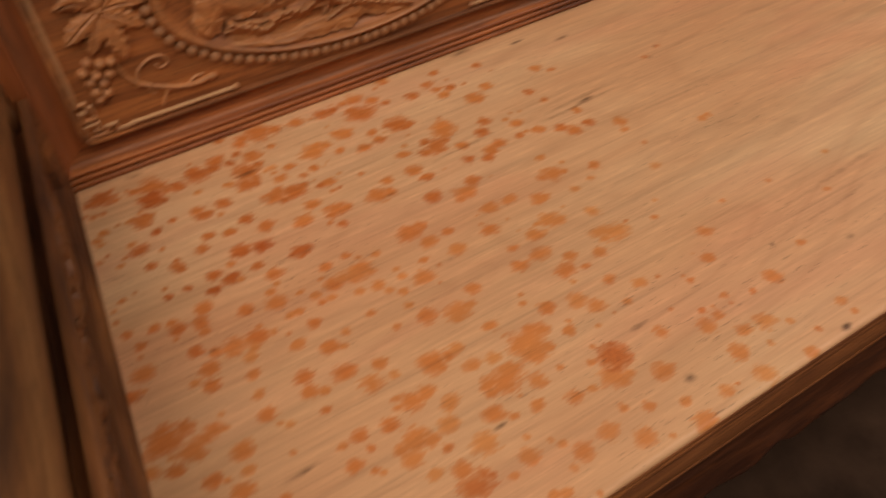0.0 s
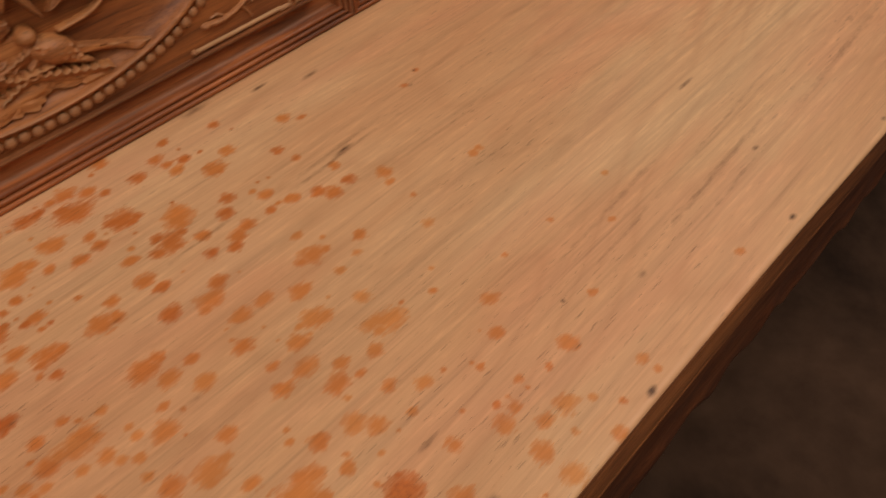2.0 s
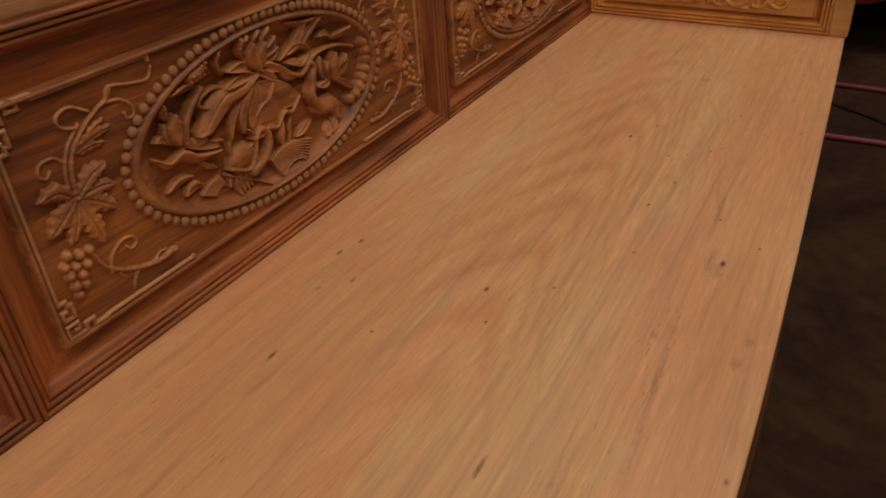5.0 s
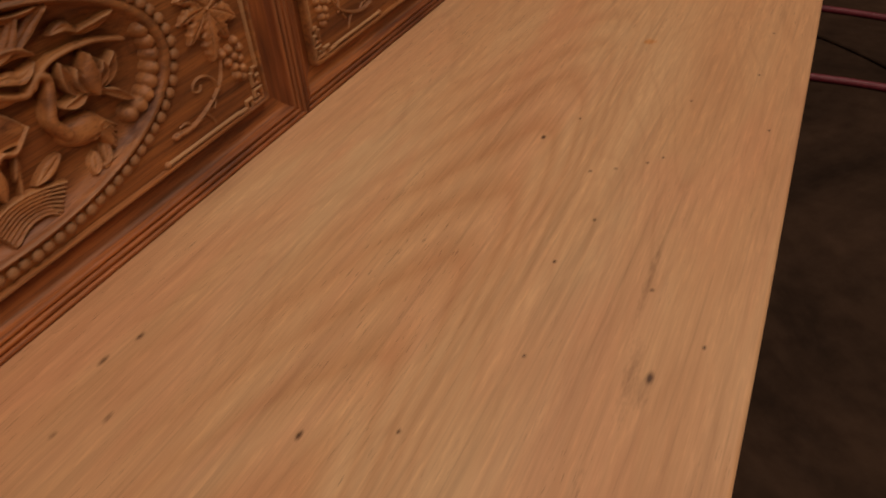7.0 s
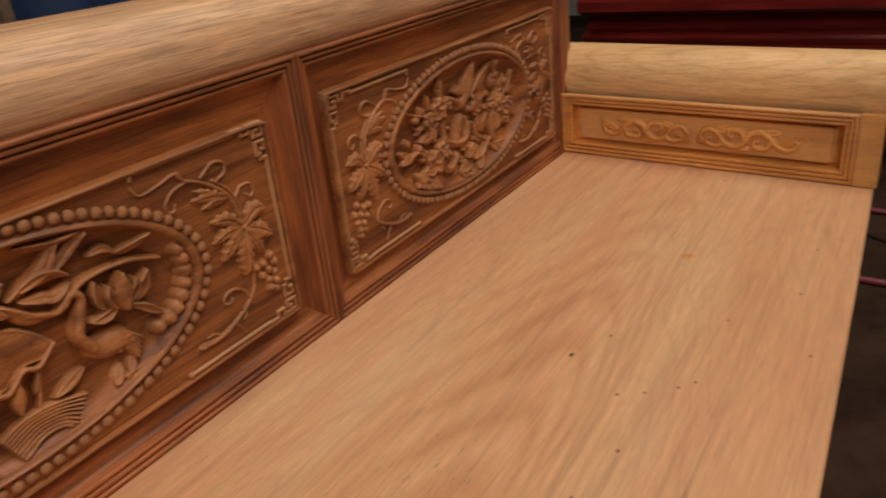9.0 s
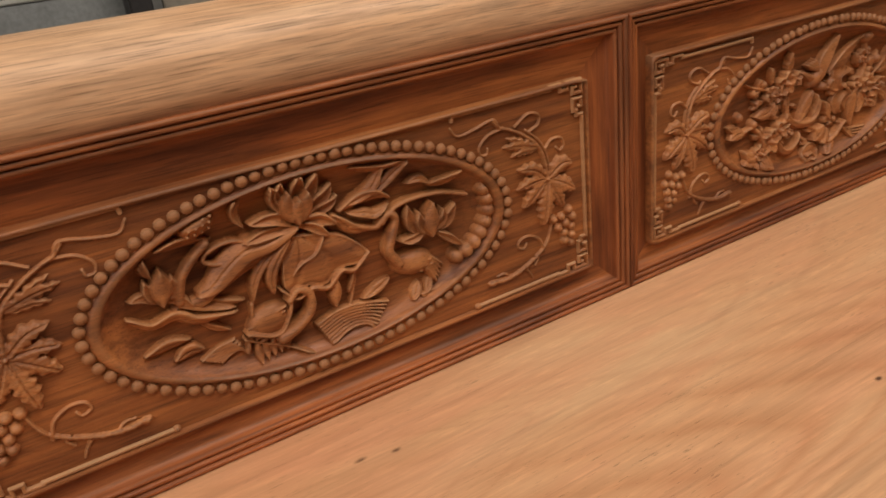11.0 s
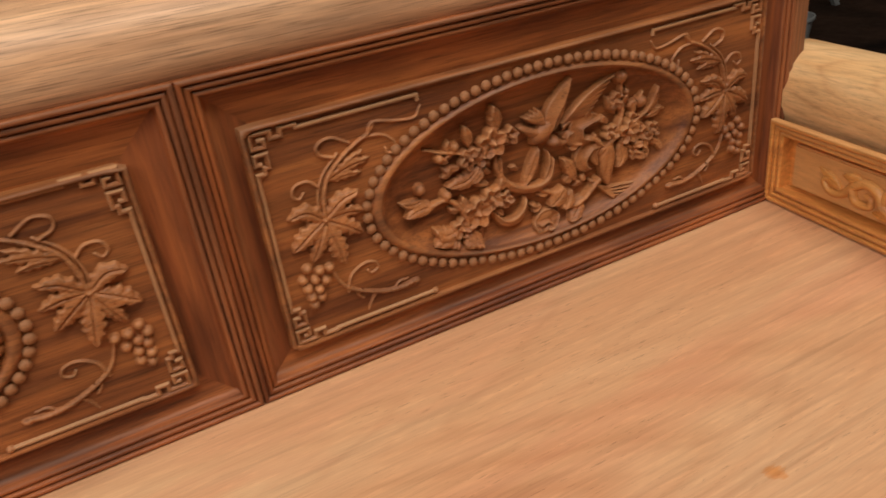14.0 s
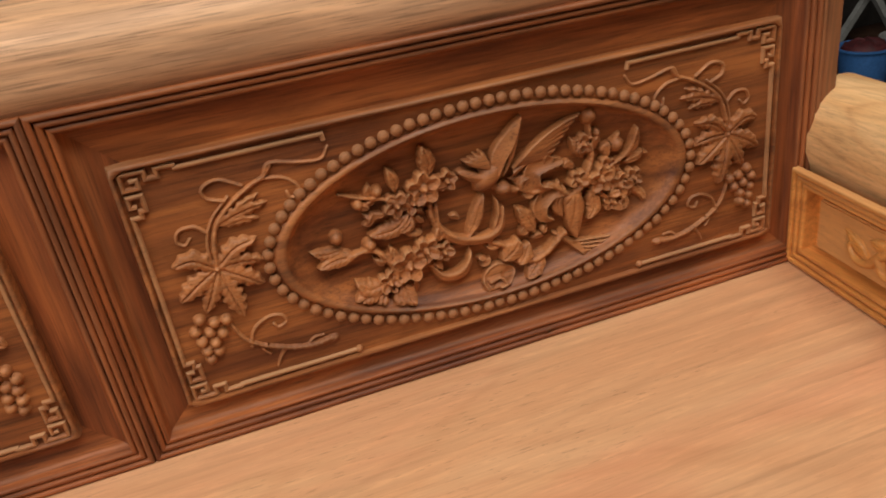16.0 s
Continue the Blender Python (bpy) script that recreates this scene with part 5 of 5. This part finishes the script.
    c.finish()


def bamboo_oval(panel, cx):
    """Sprays of long pointed leaves above ragged rocks, with a rounded form on a ledge."""
    c = Carving(panel, cx)
    rng = random.Random(5)
    # rocks: stepped slabs with torn edges
    def rocks(rows):
        for outline, w, lift in rows:
            c.slab(outline, w, "rock", lift=lift, soft=5, rim=1.8, ragged=2.0, lean=(0, 0.08), ribs=5, dip=0.9)

    rocks([([(-55, 1), (-38, -10), (-23, -6), (0, -4), (2, -16), (-15, -24), (-32, -28), (-42, -45), (-62, -34)], 3, 4), ([(-147, -11), (-118, -20), (-97, -27), (-77, -26), (-61, -35), (-67, -47), (-93, -51), (-121, -42), (-154, -26)], 3, 5), ([(-61, -69), (-31, -68), (-11, -66), (11, -66), (9, -82), (-10, -89), (-39, -88), (-64, -84)], 4, 5), ([(-162, -58), (-135, -66), (-114, -68), (-84, -74), (-59, -70), (-60, -87), (-85, -87), (-123, -80), (-161, -71)], 4, 5)])
    rocks([([(-30, -35), (-15, -40), (-3, -51), (-13, -65), (-32, -70), (-39, -56)], 2.5, 4), ([(-171, -11), (-147, -11), (-146, -30), (-159, -51), (-184, -43)], 4, 5), ([(12, -62), (39, -72), (70, -81), (71, -93), (42, -90), (11, -78)], 3, 4)])
    c.slab([(-150, -20), (-120, 2), (-84, -8), (-52, 4), (-20, -14), (10, -24), (36, -52), (20, -76), (-40, -88), (-100, -84), (-146, -60)], 0.5, "rock_bed", lift=3, soft=8, ragged=3, ribs=5, dip=1)
    for k in range(13):
        u, v = rng.uniform(-140, 40), rng.uniform(-78, -6)
        if (u / 180) ** 2 + (v / 80) ** 2 < 0.95 and v < -2 - 0.35 * (u + 40):
            a = rng.uniform(-0.5, 0.9)
            long = rng.uniform(26, 46)
            c.vane([(u - long / 2 * math.cos(a), v - long / 3 * math.sin(a)), (u - 3, v + rng.uniform(-5, 6)), (u + 4, v + rng.uniform(-5, 6)), (u + long / 2 * math.cos(a), v + long / 3 * math.sin(a))], rng.uniform(12, 20), rng.uniform(3, 6), rng.uniform(3, 6), name="rock", lift=0.5, twist=rng.choice((-3.5, 3, 4)), wave=0.12, peak=0.5, base=0.45, tip=0.3)
    for pts in ([(-122, -6), (-104, -20), (-86, -24), (-70, -16), (-60, -19), (-48, -12), (-41, -3)], [(-142, -46), (-120, -58), (-104, -63), (-84, -54), (-57, -57), (-36, -48), (-14, -60), (21, -60)], [(-90, -34), (-72, -27), (-56, -27), (-40, -36), (-20, -30)], [(-30, -72), (0, -66), (36, -76), (70, -82)]):
        c.vane(pts, 15, 6.5, 7.5, name="rock", lift=0.8, twist=5.0, wave=0.22, peak=0.5, base=0.5, tip=0.4)
    for u_v, n in (((-96, -54), 5), ((-123, -43), 6), ((-26, -45), 5)):
        bm = bmesh.new()
        for k in range(n):
            a = radians(20 + 140 * k / (n - 1))
            c.ribbon(bm, [u_v, (u_v[0] + 14 * math.cos(a), u_v[1] + 13 * math.sin(a))], 4, 5, 6, lift=1.2)
        c.done("grass_tuft", bm)
    # bamboo
    sprays = (((12, 30), ((-37, 52), (-72, 46), (-40, 20), (-21, 8), (4, 0), (34, -16), (60, 6), (46, 44), (8, 66))), ((66, 8), ((132, -10), (118, -20), (92, -20), (86, -8), (40, -14), (110, 18))),
              ((-120, 30), ((-60, 37), (-62, 20), (-166, -6), (-160, 27), (-132, -18), (-124, 54), (-98, 6), (-150, 46))), ((92, 44), ((132, 62), (150, 34), (60, 64), (112, 16))), ((-50, 72), ((-84, 80), (-20, 84), (-66, 54))))
    for (u, v), tips in sprays:
        for t in tips:
            d = (t[0] - u, t[1] - v)
            n = rng.uniform(-0.09, 0.09)
            c.vane([(u + 0.06 * d[0], v + 0.06 * d[1]), (u + 0.5 * d[0] - n * d[1], v + 0.5 * d[1] + n * d[0]), t], rng.uniform(7, 9.5), rng.uniform(8, 12), rng.uniform(4, 9), name="bamboo_leaf", lift=2.2, groove=1.0, twist=rng.uniform(-1.5, 1.5), peak=0.38)
    c.strand([(-41, -6), (-36, 16), (-10, 26), (12, 32)], 3.0, 2.2, 4, 5, name="stalk")
    c.strand([(-126, -20), (-122, 4), (-119, 30)], 2.4, 2.0, 3, 4, name="stalk")
    c.strand([(43, -33), (75, -29), (96, -16), (111, 18)], 2.6, 2, 3, 4, name="stalk")
    # rounded form on the ledge
    p = (30, -47)
    bm = bmesh.new()
    c.dome(bm, p[0], p[1], 24, 14, 14, -25, base=2)
    c.dome(bm, 13, -25, 10, 9, 13, base=2)
    for i in range(5):
        for j in range(3):
            c.dome(bm, p[0] - 14 + 7 * i + 2 * j, p[1] + 11 - 6.5 * j - 2.6 * i, 4.4, 2.7, 15 - abs(i - 2) - 1.2 * abs(j - 1), -25, base=6)
    c.done("rounded_form", bm, label="carved rounded body shape")
    for k in range(5):
        c.vane([(p[0] + 12, p[1] - 2 - 2 * k), (85, -68), (122 - 2 * k, -76 - 2.4 * k)], 7, 8, 5, name="tail_feather", lift=1.0, twist=1.5, peak=0.6)
    for k in range(6):
        c.vane([(p[0] - 2 + 4 * k, p[1] - 4 - 2.4 * k), (p[0] + 8 + 4.5 * k, p[1] - 17 - 1.5 * k)], 7, 10, 6, name="wing_feather", lift=1.5)
    c.strand([(7, -65), (37, -78), (72, -80)], 3, 2, 5, 4, name="branch")
    c.finish()


bamboo_oval(panels[0][0], panels[0][1])
lotus_oval(panels[1][0], panels[1][1], panels[1][4])
blossom_oval(panels[2][0], panels[2][1] + 0.003)

class ArmRelief(Relief):
    """The same on an arm's inner side: u along y, v up, w towards the seat."""

    def __init__(self, body, x, y, z, side, timber):
        self.panel, self.x, self.y, self.z, self.side, self.timber = body, x, y, z, side, timber

    def at(self, u, v, w):
        return (self.x - self.side * w / 1000, self.y + u / 1000, self.z + v / 1000)

    def done(self, name, bm, sharp=55, label=""):
        return part(name, splayed(bm, self.side), self.timber, self.panel, label, sharp=sharp)


def splayed(bm, side):
    """Both arms run a little out of square with the back."""
    for v in bm.verts:
        v.co.x -= (SPLAY_R if side > 0 else SPLAY_L) * (BACK - v.co.y)
    return bm


def arm(face, side, timber, rolled, rim):
    """A low arm: face is its inner plane, side +1 where the arm lies towards +x."""
    def at(d, y, z):
        return (face + side * d, y, z)
    y0, y1 = 0.28, 0.828
    bm = bmesh.new()
    z0, z1, ya, yb = SEAT + 0.0005, 0.567, 0.315, 0.835
    prof = [(o, 0.0 + (y - 0.827)) for o, y in ribs(3, 0.0071, 0.827, 0.832)] + [(0.022, 0.019), (0.0238, 0.0235), (0.037, 0.0245)]
    rings = []
    for cy, cz, sy, sz in ((ya, z0, 1, 1), (yb, z0, -1, 1), (yb, z1, -1, -1), (ya, z1, 1, -1)):
        rings.append([at(d, cy + sy * o, cz + sz * o) for o, d in prof])
    skin(bm, rings, close_ring=False, close_path=True, caps=False)
    body = part("arm", splayed(bm, side), rim, bench, "low arm with a reeded frame and a carved scroll panel", sharp=60)
    bm = bmesh.new()
    box(bm, tuple(min(a, b) for a, b in zip(at(0.014, ya + 0.035, z0 + 0.029), at(0.03, yb - 0.035, z1 - 0.029))),
        tuple(max(a, b) for a, b in zip(at(0.014, ya + 0.035, z0 + 0.029), at(0.03, yb - 0.035, z1 - 0.029))), 0.002)
    part("scroll_panel", splayed(bm, side), timber, body)
    c = ArmRelief(body, face + side * 0.014, 0.575, 0.508, side, timber)
    for m in (-1, 1):
        for pts, thick, thin in (([(10 * m, -2), (22 * m, 12), (40 * m, 8), (52 * m, -8), (70 * m, -15), (88 * m, -6)], 4, 7.5), ([(88 * m, -6), (96 * m, 9), (114 * m, 14), (130 * m, 4), (144 * m, -10), (162 * m, -13), (173 * m, -2), (164 * m, 6)], 7.5, 4),
                                 ([(52 * m, -8), (40 * m, -16), (24 * m, -12), (24 * m, -3), (32 * m, -4)], 6.5, 4), ([(88 * m, -6), (82 * m, 12), (64 * m, 14), (60 * m, 4), (69 * m, 0)], 6.5, 4), ([(132 * m, 2), (124 * m, -13), (106 * m, -13), (104 * m, -4), (113 * m, -1)], 6.5, 4)):
            c.strand(pts, thick, thin, 0.2, 0.2, name="scroll")
        for base, tip in (((36 * m, 10), (62 * m, 19)), ((70 * m, -14), (100 * m, -18)), ((116 * m, 14), (148 * m, 14)), ((146 * m, -6), (182 * m, 14)), ((8 * m, -2), (18 * m, -18))):
            c.leaf(base, tip, 15, 1.6, 1.2, 3.5)
    bm = bmesh.new()
    a, b = at(0.0, y0, SEAT + 0.0004), at(0.06, ya, 0.567)
    box(bm, tuple(map(min, a, b)), tuple(map(max, a, b)), 0.002)
    part("post", splayed(bm, side), timber, body)
    bm = bmesh.new()
    a, b = at(0.024, ya, SEAT - 0.05), at(0.06, 0.84, 0.575)
    box(bm, tuple(map(min, a, b)), tuple(map(max, a, b)))
    part("arm_core", splayed(bm, side), timber, body)
    bm = bmesh.new()
    rings = []
    for y in np.linspace(0.272, 0.86, 24):
        rings.append([at(d, y, z) for d, z in circle(0.0735, 0.592, 0.0585, 0.058, 48, 2.2)])
    skin(bm, rings)
    roll = part("arm_roll", splayed(bm, side), rolled, body, "thick rounded arm roll", sharp=60)
    bm = bmesh.new()
    rings = []
    for s, y in ((0.93, 0.273), (0.93, 0.268), (0.9, 0.2655), (0.8, 0.265), (0.79, 0.26), (0.76, 0.2575), (0.65, 0.257), (0.64, 0.252), (0.61, 0.2495), (0.49, 0.249), (0.48, 0.2445), (0.44, 0.2425), (0.3, 0.2415), (0.27, 0.237), (0.17, 0.2335), (0.03, 0.232)):
        rings.append([at(d, 0.272 + 0.8 * (y - 0.272), z) for d, z in circle(0.0735, 0.590, 0.048 * s, 0.044 * s, 40)])
    skin(bm, rings)
    part("end_boss", splayed(bm, side), rolled, body, "stepped conical end boss", sharp=35)
    return body


arm(ARM_R, 1, ARMWOOD, ARMROLL, ARMRIM)
arm(ARM_L, -1, STAINED_SHADED, STAINED_SHADED_ROLL, STAINED_SHADED)


def apron():
    bm = bmesh.new()
    prof = [(-0.016, 0.4462), (0.0, 0.4462)]
    for z0, z1, o0, o1, swell in ((0.4462, 0.4415, 0.0014, 0.0026, 0.0008), (0.4415, 0.436, 0.0026, 0.0042, 0.001), (0.436, 0.413, 0.0042, 0.0085, 0.0016), (0.413, 0.4075, 0.0085, 0.0085, 0.0012)):
        for j in range(6):
            f = j / 5
            prof.append((o0 + (o1 - o0) * f + swell * math.sin(math.pi * f) ** 0.7, z0 + (z1 - z0) * f))
    prof += [(0.003, 0.4065), (-0.016, 0.4065)]
    skin(bm, [[(x, front_at(x) - 0.0006 - proud(x, out), z) for out, z in prof] for x in np.linspace(0.02, 2.24, 60)])
    part("edge_moulding", bm, APRONWOOD, bench, "dark reeded moulding under the seat edge", sharp=60)
    bm = bmesh.new()
    rings = []
    for x in np.linspace(0.02, 2.235, 420):
        q = (x % 0.28) / 0.28
        low = 0.352 - 0.02 * abs(math.sin(math.pi * q)) ** 0.6 + 0.006 * math.sin(8 * math.pi * q) - 0.018 * max(0, math.cos(2 * math.pi * q)) ** 4
        roll = 0.0025 * math.sin(6 * math.pi * q)
        rings.append([(x, front_at(x) - proud(x, out), z) for out, z in ((0.004, 0.407), (0.0055, 0.398), (0.008 + roll, 0.39), (0.007 - roll, 0.382), (0.0105 + roll, 0.372), (0.0105, 0.5 * (0.372 + low)), (0.0165 + roll, low + 0.009), (0.0175 + roll, low + 0.003), (0.015, low), (-0.016, low), (-0.016, 0.407))])
    skin(bm, rings)
    part("apron", bm, APRONDARK, bench, "dark carved apron with a scalloped lower edge", sharp=50)


apron()
for x in (0.06, 2.24):
    for y in (0.335, 0.83):
        bm = bmesh.new()
        rings = []
        for z, w, bow in ((0.0, 0.034, 0.0), (0.03, 0.036, -0.006), (0.12, 0.028, -0.01), (0.25, 0.03, 0.0), (0.36, 0.038, 0.004), (0.43, 0.042, 0.0)):
            rings.append([(x + a * w, y + b * w + bow, z) for a, b in ((-1, -1), (1, -1), (1, 1), (-1, 1))])
        skin(bm, rings)
        part("leg", bm, APRONWOOD, bench)

# ---- red furniture behind the arm ----
red = thing("lacquered_cabinet", (3.9, 0.2, 0), "dark red lacquered low cabinet with moulded lips", "cabinet")
bm = bmesh.new()
section = [(3.62, 0.30), (3.62, 0.40), (3.613, 0.408), (3.606, 0.418), (3.604, 0.43), (3.612, 0.44), (3.66, 0.452), (3.675, 0.475), (3.66, 0.498), (3.60, 0.512), (3.57, 0.525), (3.57, 0.56), (3.585, 0.575), (4.4, 0.575), (4.4, 0.30)]
skin(bm, [[(x, y, z) for x, z in section] for y in (-1.6, 1.33)])
part("body", bm, LACQUER, red, sharp=30)
bm = bmesh.new()
ys = np.linspace(-1.5, 1.2, 180)
rings = []
for y in ys:
    d = abs(y + 0.15)
    low = 0.29 - 0.1 * min(1, max(0, (d - 0.22) / 0.2)) ** 0.6 + (0.02 * math.cos((d - 0.1) * 30) if d < 0.25 else 0.0)
    rings.append([(3.612, y, 0.41), (3.63, y, 0.41), (3.63, y, low), (3.612, y, low)])
skin(bm, rings)
part("apron", bm, LACQUER, red, sharp=30)
for x in (3.66, 4.32):
    for y in (-1.45, 1.2):
        bm = bmesh.new()
        skin(bm, [[(x + a * w, y + b * w, z) for a, b in ((-1, -1), (1, -1), (1, 1), (-1, 1))] for z, w in ((0, 0.05), (0.05, 0.045), (0.2, 0.04), (0.31, 0.055))])
        part("leg", bm, LACQUER, red)


def cable(name, points, r, material, label, category):
    bm = bmesh.new()
    pts = [Vector(p) for p in spline(points, 8)]
    rings = []
    for i, p in enumerate(pts):
        d = (pts[min(i + 1, len(pts) - 1)] - pts[max(i - 1, 0)]).normalized()
        s = d.cross(Vector((0, 0, 1))).normalized()
        u = s.cross(d)
        rings.append([p + s * r * math.cos(a) + u * r * math.sin(a) for a in [2 * math.pi * k / 10 for k in range(10)]])
    skin(bm, rings)
    return tagged(part(name, bm, material, None), label, category)


cable("air_hose", [(2.86, 1.4, 0.009), (2.83, 0.7, 0.009), (2.81, 0.29, 0.009), (2.80, 0.1, 0.009), (2.74, -0.3, 0.009), (2.6, -0.9, 0.009)], 0.009, RUBBER, "dark red rubber air hose on the concrete floor", "hose")
cable("air_hose", [(3.33, 1.4, 0.009), (3.30, 0.7, 0.009), (3.265, 0.3, 0.009), (3.235, 0.1, 0.009), (3.15, -0.3, 0.009), (3.0, -0.9, 0.009)], 0.009, RUBBER, "dark red rubber air hose on the concrete floor", "hose")
cable("power_cable", [(3.3, 0.9, 0.005), (3.2, 0.5, 0.005), (3.08, 0.286, 0.005), (2.97, 0.147, 0.005), (2.85, 0.04, 0.005), (2.62, -0.12, 0.005)], 0.005, CONCRETE, "thin dusty brown cable lying on the concrete floor", "cable")

# ---- workshop behind the bench ----
board = thing("leaning_board", (1.8, 2.5, 0), "pale grey-beige board standing upright behind the bench", "board")
bm = box(bmesh.new(), (1.42, 2.49, 0.0), (2.165, 2.515, 1.5), 0.003)
part("sheet", bm, PALEBOARD, board)
bm = box(bmesh.new(), (2.165, 2.47, 0.0), (2.2, 2.53, 1.5), 0.003)
part("batten", bm, BROWNWOOD, board)
tagged(part("timber_post", box(bmesh.new(), (1.322, 2.45, 0.0), (1.385, 2.54, 3.4), 0.006), DARKPAINT, None), "dark upright timber post from floor to ceiling", "post")
door = thing("cabinet_door", (1.15, 2.6, 0), "worn grey framed door with a dark pane", "door")
for lo, hi in (((0.9, 2.6, 0.0), (1.35, 2.63, 0.80)), ((0.9, 2.6, 0.80), (0.95, 2.63, 1.6)), ((1.292, 2.6, 0.80), (1.35, 2.63, 1.6)), ((0.9, 2.6, 1.6), (1.35, 2.63, 1.7))):
    part("frame_bar", box(bmesh.new(), lo, hi, 0.004), GREYPAINT, door)
part("glazing_bead", box(bmesh.new(), (1.276, 2.594, 0.80), (1.292, 2.61, 1.6), 0.003), PALEPAINT, door, "pale painted glazing bead")
part("glazing_bead", box(bmesh.new(), (0.95, 2.594, 0.80), (1.276, 2.61, 0.814), 0.003), PALEPAINT, door, "pale painted glazing bead")
part("pane", box(bmesh.new(), (0.95, 2.612, 0.80), (1.292, 2.62, 1.6)), DARKPAINT, door)
bm = bmesh.new()
rings = []
for x in np.linspace(2.21, 3.9, 60):
    rings.append([(x, 2.62 + 0.03 * math.sin(9 * x) + 0.012 * math.sin(31 * x + 4 * z) + 0.05 * (z < 0.1), z) for z in np.linspace(0.0, 1.35, 30)])
skin(bm, rings, close_ring=False, caps=False)
sheet = part("hanging_tarpaulin", bm, BLUETARP, None)
sheet.modifiers.new("thick", "SOLIDIFY").thickness = 0.004
tagged(sheet, "dark navy tarpaulin hanging in folds to the floor", "tarpaulin")


def lathe(bm, x, y, profile, n=32):
    skin(bm, [[(x + r * math.cos(a), y + r * math.sin(a), z) for a in [2 * math.pi * k / n for k in range(n)]] for r, z in profile])


def stool(x, y, top):
    st = thing("low_stool", (x, y, 0), "rough brown wooden stool on the workshop floor", "stool")
    part("seat", box(bmesh.new(), (x - 0.16, y - 0.14, top - 0.03), (x + 0.16, y + 0.14, top), 0.004), BROWNWOOD, st)
    for a in (-1, 1):
        for b in (-1, 1):
            part("leg", box(bmesh.new(), (x + a * 0.13 - 0.018, y + b * 0.11 - 0.018, 0), (x + a * 0.13 + 0.018, y + b * 0.11 + 0.018, top - 0.03), 0.003), BROWNWOOD, st)


bowl = thing("plastic_bowl", (3.915, 2.3, 0), "blue plastic bowl of dark red scraps standing on the floor", "bowl")
bm = bmesh.new()
lathe(bm, 3.915, 2.3, [(0.062, 0.0005), (0.074, 0.02), (0.09, 0.148), (0.099, 0.15), (0.1, 0.158), (0.088, 0.157), (0.07, 0.03), (0.055, 0.015)])
part("shell", bm, BLUEPLASTIC, bowl)
bm = bmesh.new()
rng = random.Random(3)
skin(bm, [[(3.915 + q * math.cos(a), 2.3 + q * math.sin(a), z + 0.016 * rng.random()) for a in [2 * math.pi * k / 20 for k in range(20)]] for q, z in ((0.082, 0.13), (0.076, 0.15), (0.055, 0.162), (0.03, 0.17), (0.006, 0.172))])
part("fill", bm, REDSTUFF, bowl)
bucket = thing("plastic_bucket", (4.17, 2.34, 0), "dusty pale grey plastic bucket standing on the floor", "bucket")
bm = bmesh.new()
lathe(bm, 4.17, 2.34, [(0.08, 0.0005), (0.085, 0.01), (0.1, 0.128), (0.108, 0.13), (0.109, 0.142), (0.1, 0.142), (0.082, 0.02), (0.06, 0.015)])
part("shell", bm, GREYPAINT, bucket)
# Added dark panel that stands in for a dark grey wall behind the stand.
tagged(part("wall_stand_in_panel", box(bmesh.new(), (4.02, 3.0, 0.0), (5.5, 3.02, 0.9), 0.002), DARKPAINT, None), "dark grey panel added in place of the wall behind", "sheet")
stool(2.55, 2.3, 0.5)
jug = thing("plastic_jug", (2.55, 2.3, 0.5), "yellow plastic jug with a dark handle on a stool", "jug")
bm = bmesh.new()
lathe(bm, 2.55, 2.3, [(0.07, 0.5003), (0.085, 0.52), (0.088, 0.6), (0.075, 0.66), (0.045, 0.7), (0.03, 0.705)])
part("shell", bm, YELLOW, jug)
bm = bmesh.new()
skin(bm, [[(2.56 + 0.04 * f + a * 0.008, 2.215 + b * 0.006, 0.62 + 0.14 * f) for a, b in ((-1, -1), (1, -1), (1, 1), (-1, 1))] for f in (0, 0.5, 1)])
part("handle", bm, DARKPAINT, jug)
stand = thing("metal_stand", (4.5, 2.72, 0), "folding stand with crossed pale metal legs and a dark top", "stand")
for x0, x1 in ((4.2, 4.62), (4.5, 4.12), (4.62, 4.9), (4.95, 4.6)):
    bm = bmesh.new()
    skin(bm, [[(x0 + f * (x1 - x0) + a * 0.016, 2.72 + (0.03 if x1 > x0 else -0.03) + b * 0.012, 0.52 * f) for a, b in ((-1, -1), (1, -1), (1, 1), (-1, 1))] for f in (0, 1)])
    part("leg", bm, GREYPAINT, stand)
part("brace", box(bmesh.new(), (4.16, 2.735, 0.24), (4.92, 2.755, 0.262), 0.003), GREYPAINT, stand)
part("top", box(bmesh.new(), (4.1, 2.62, 0.52), (4.96, 2.84, 0.56), 0.01), DARKPAINT, stand)
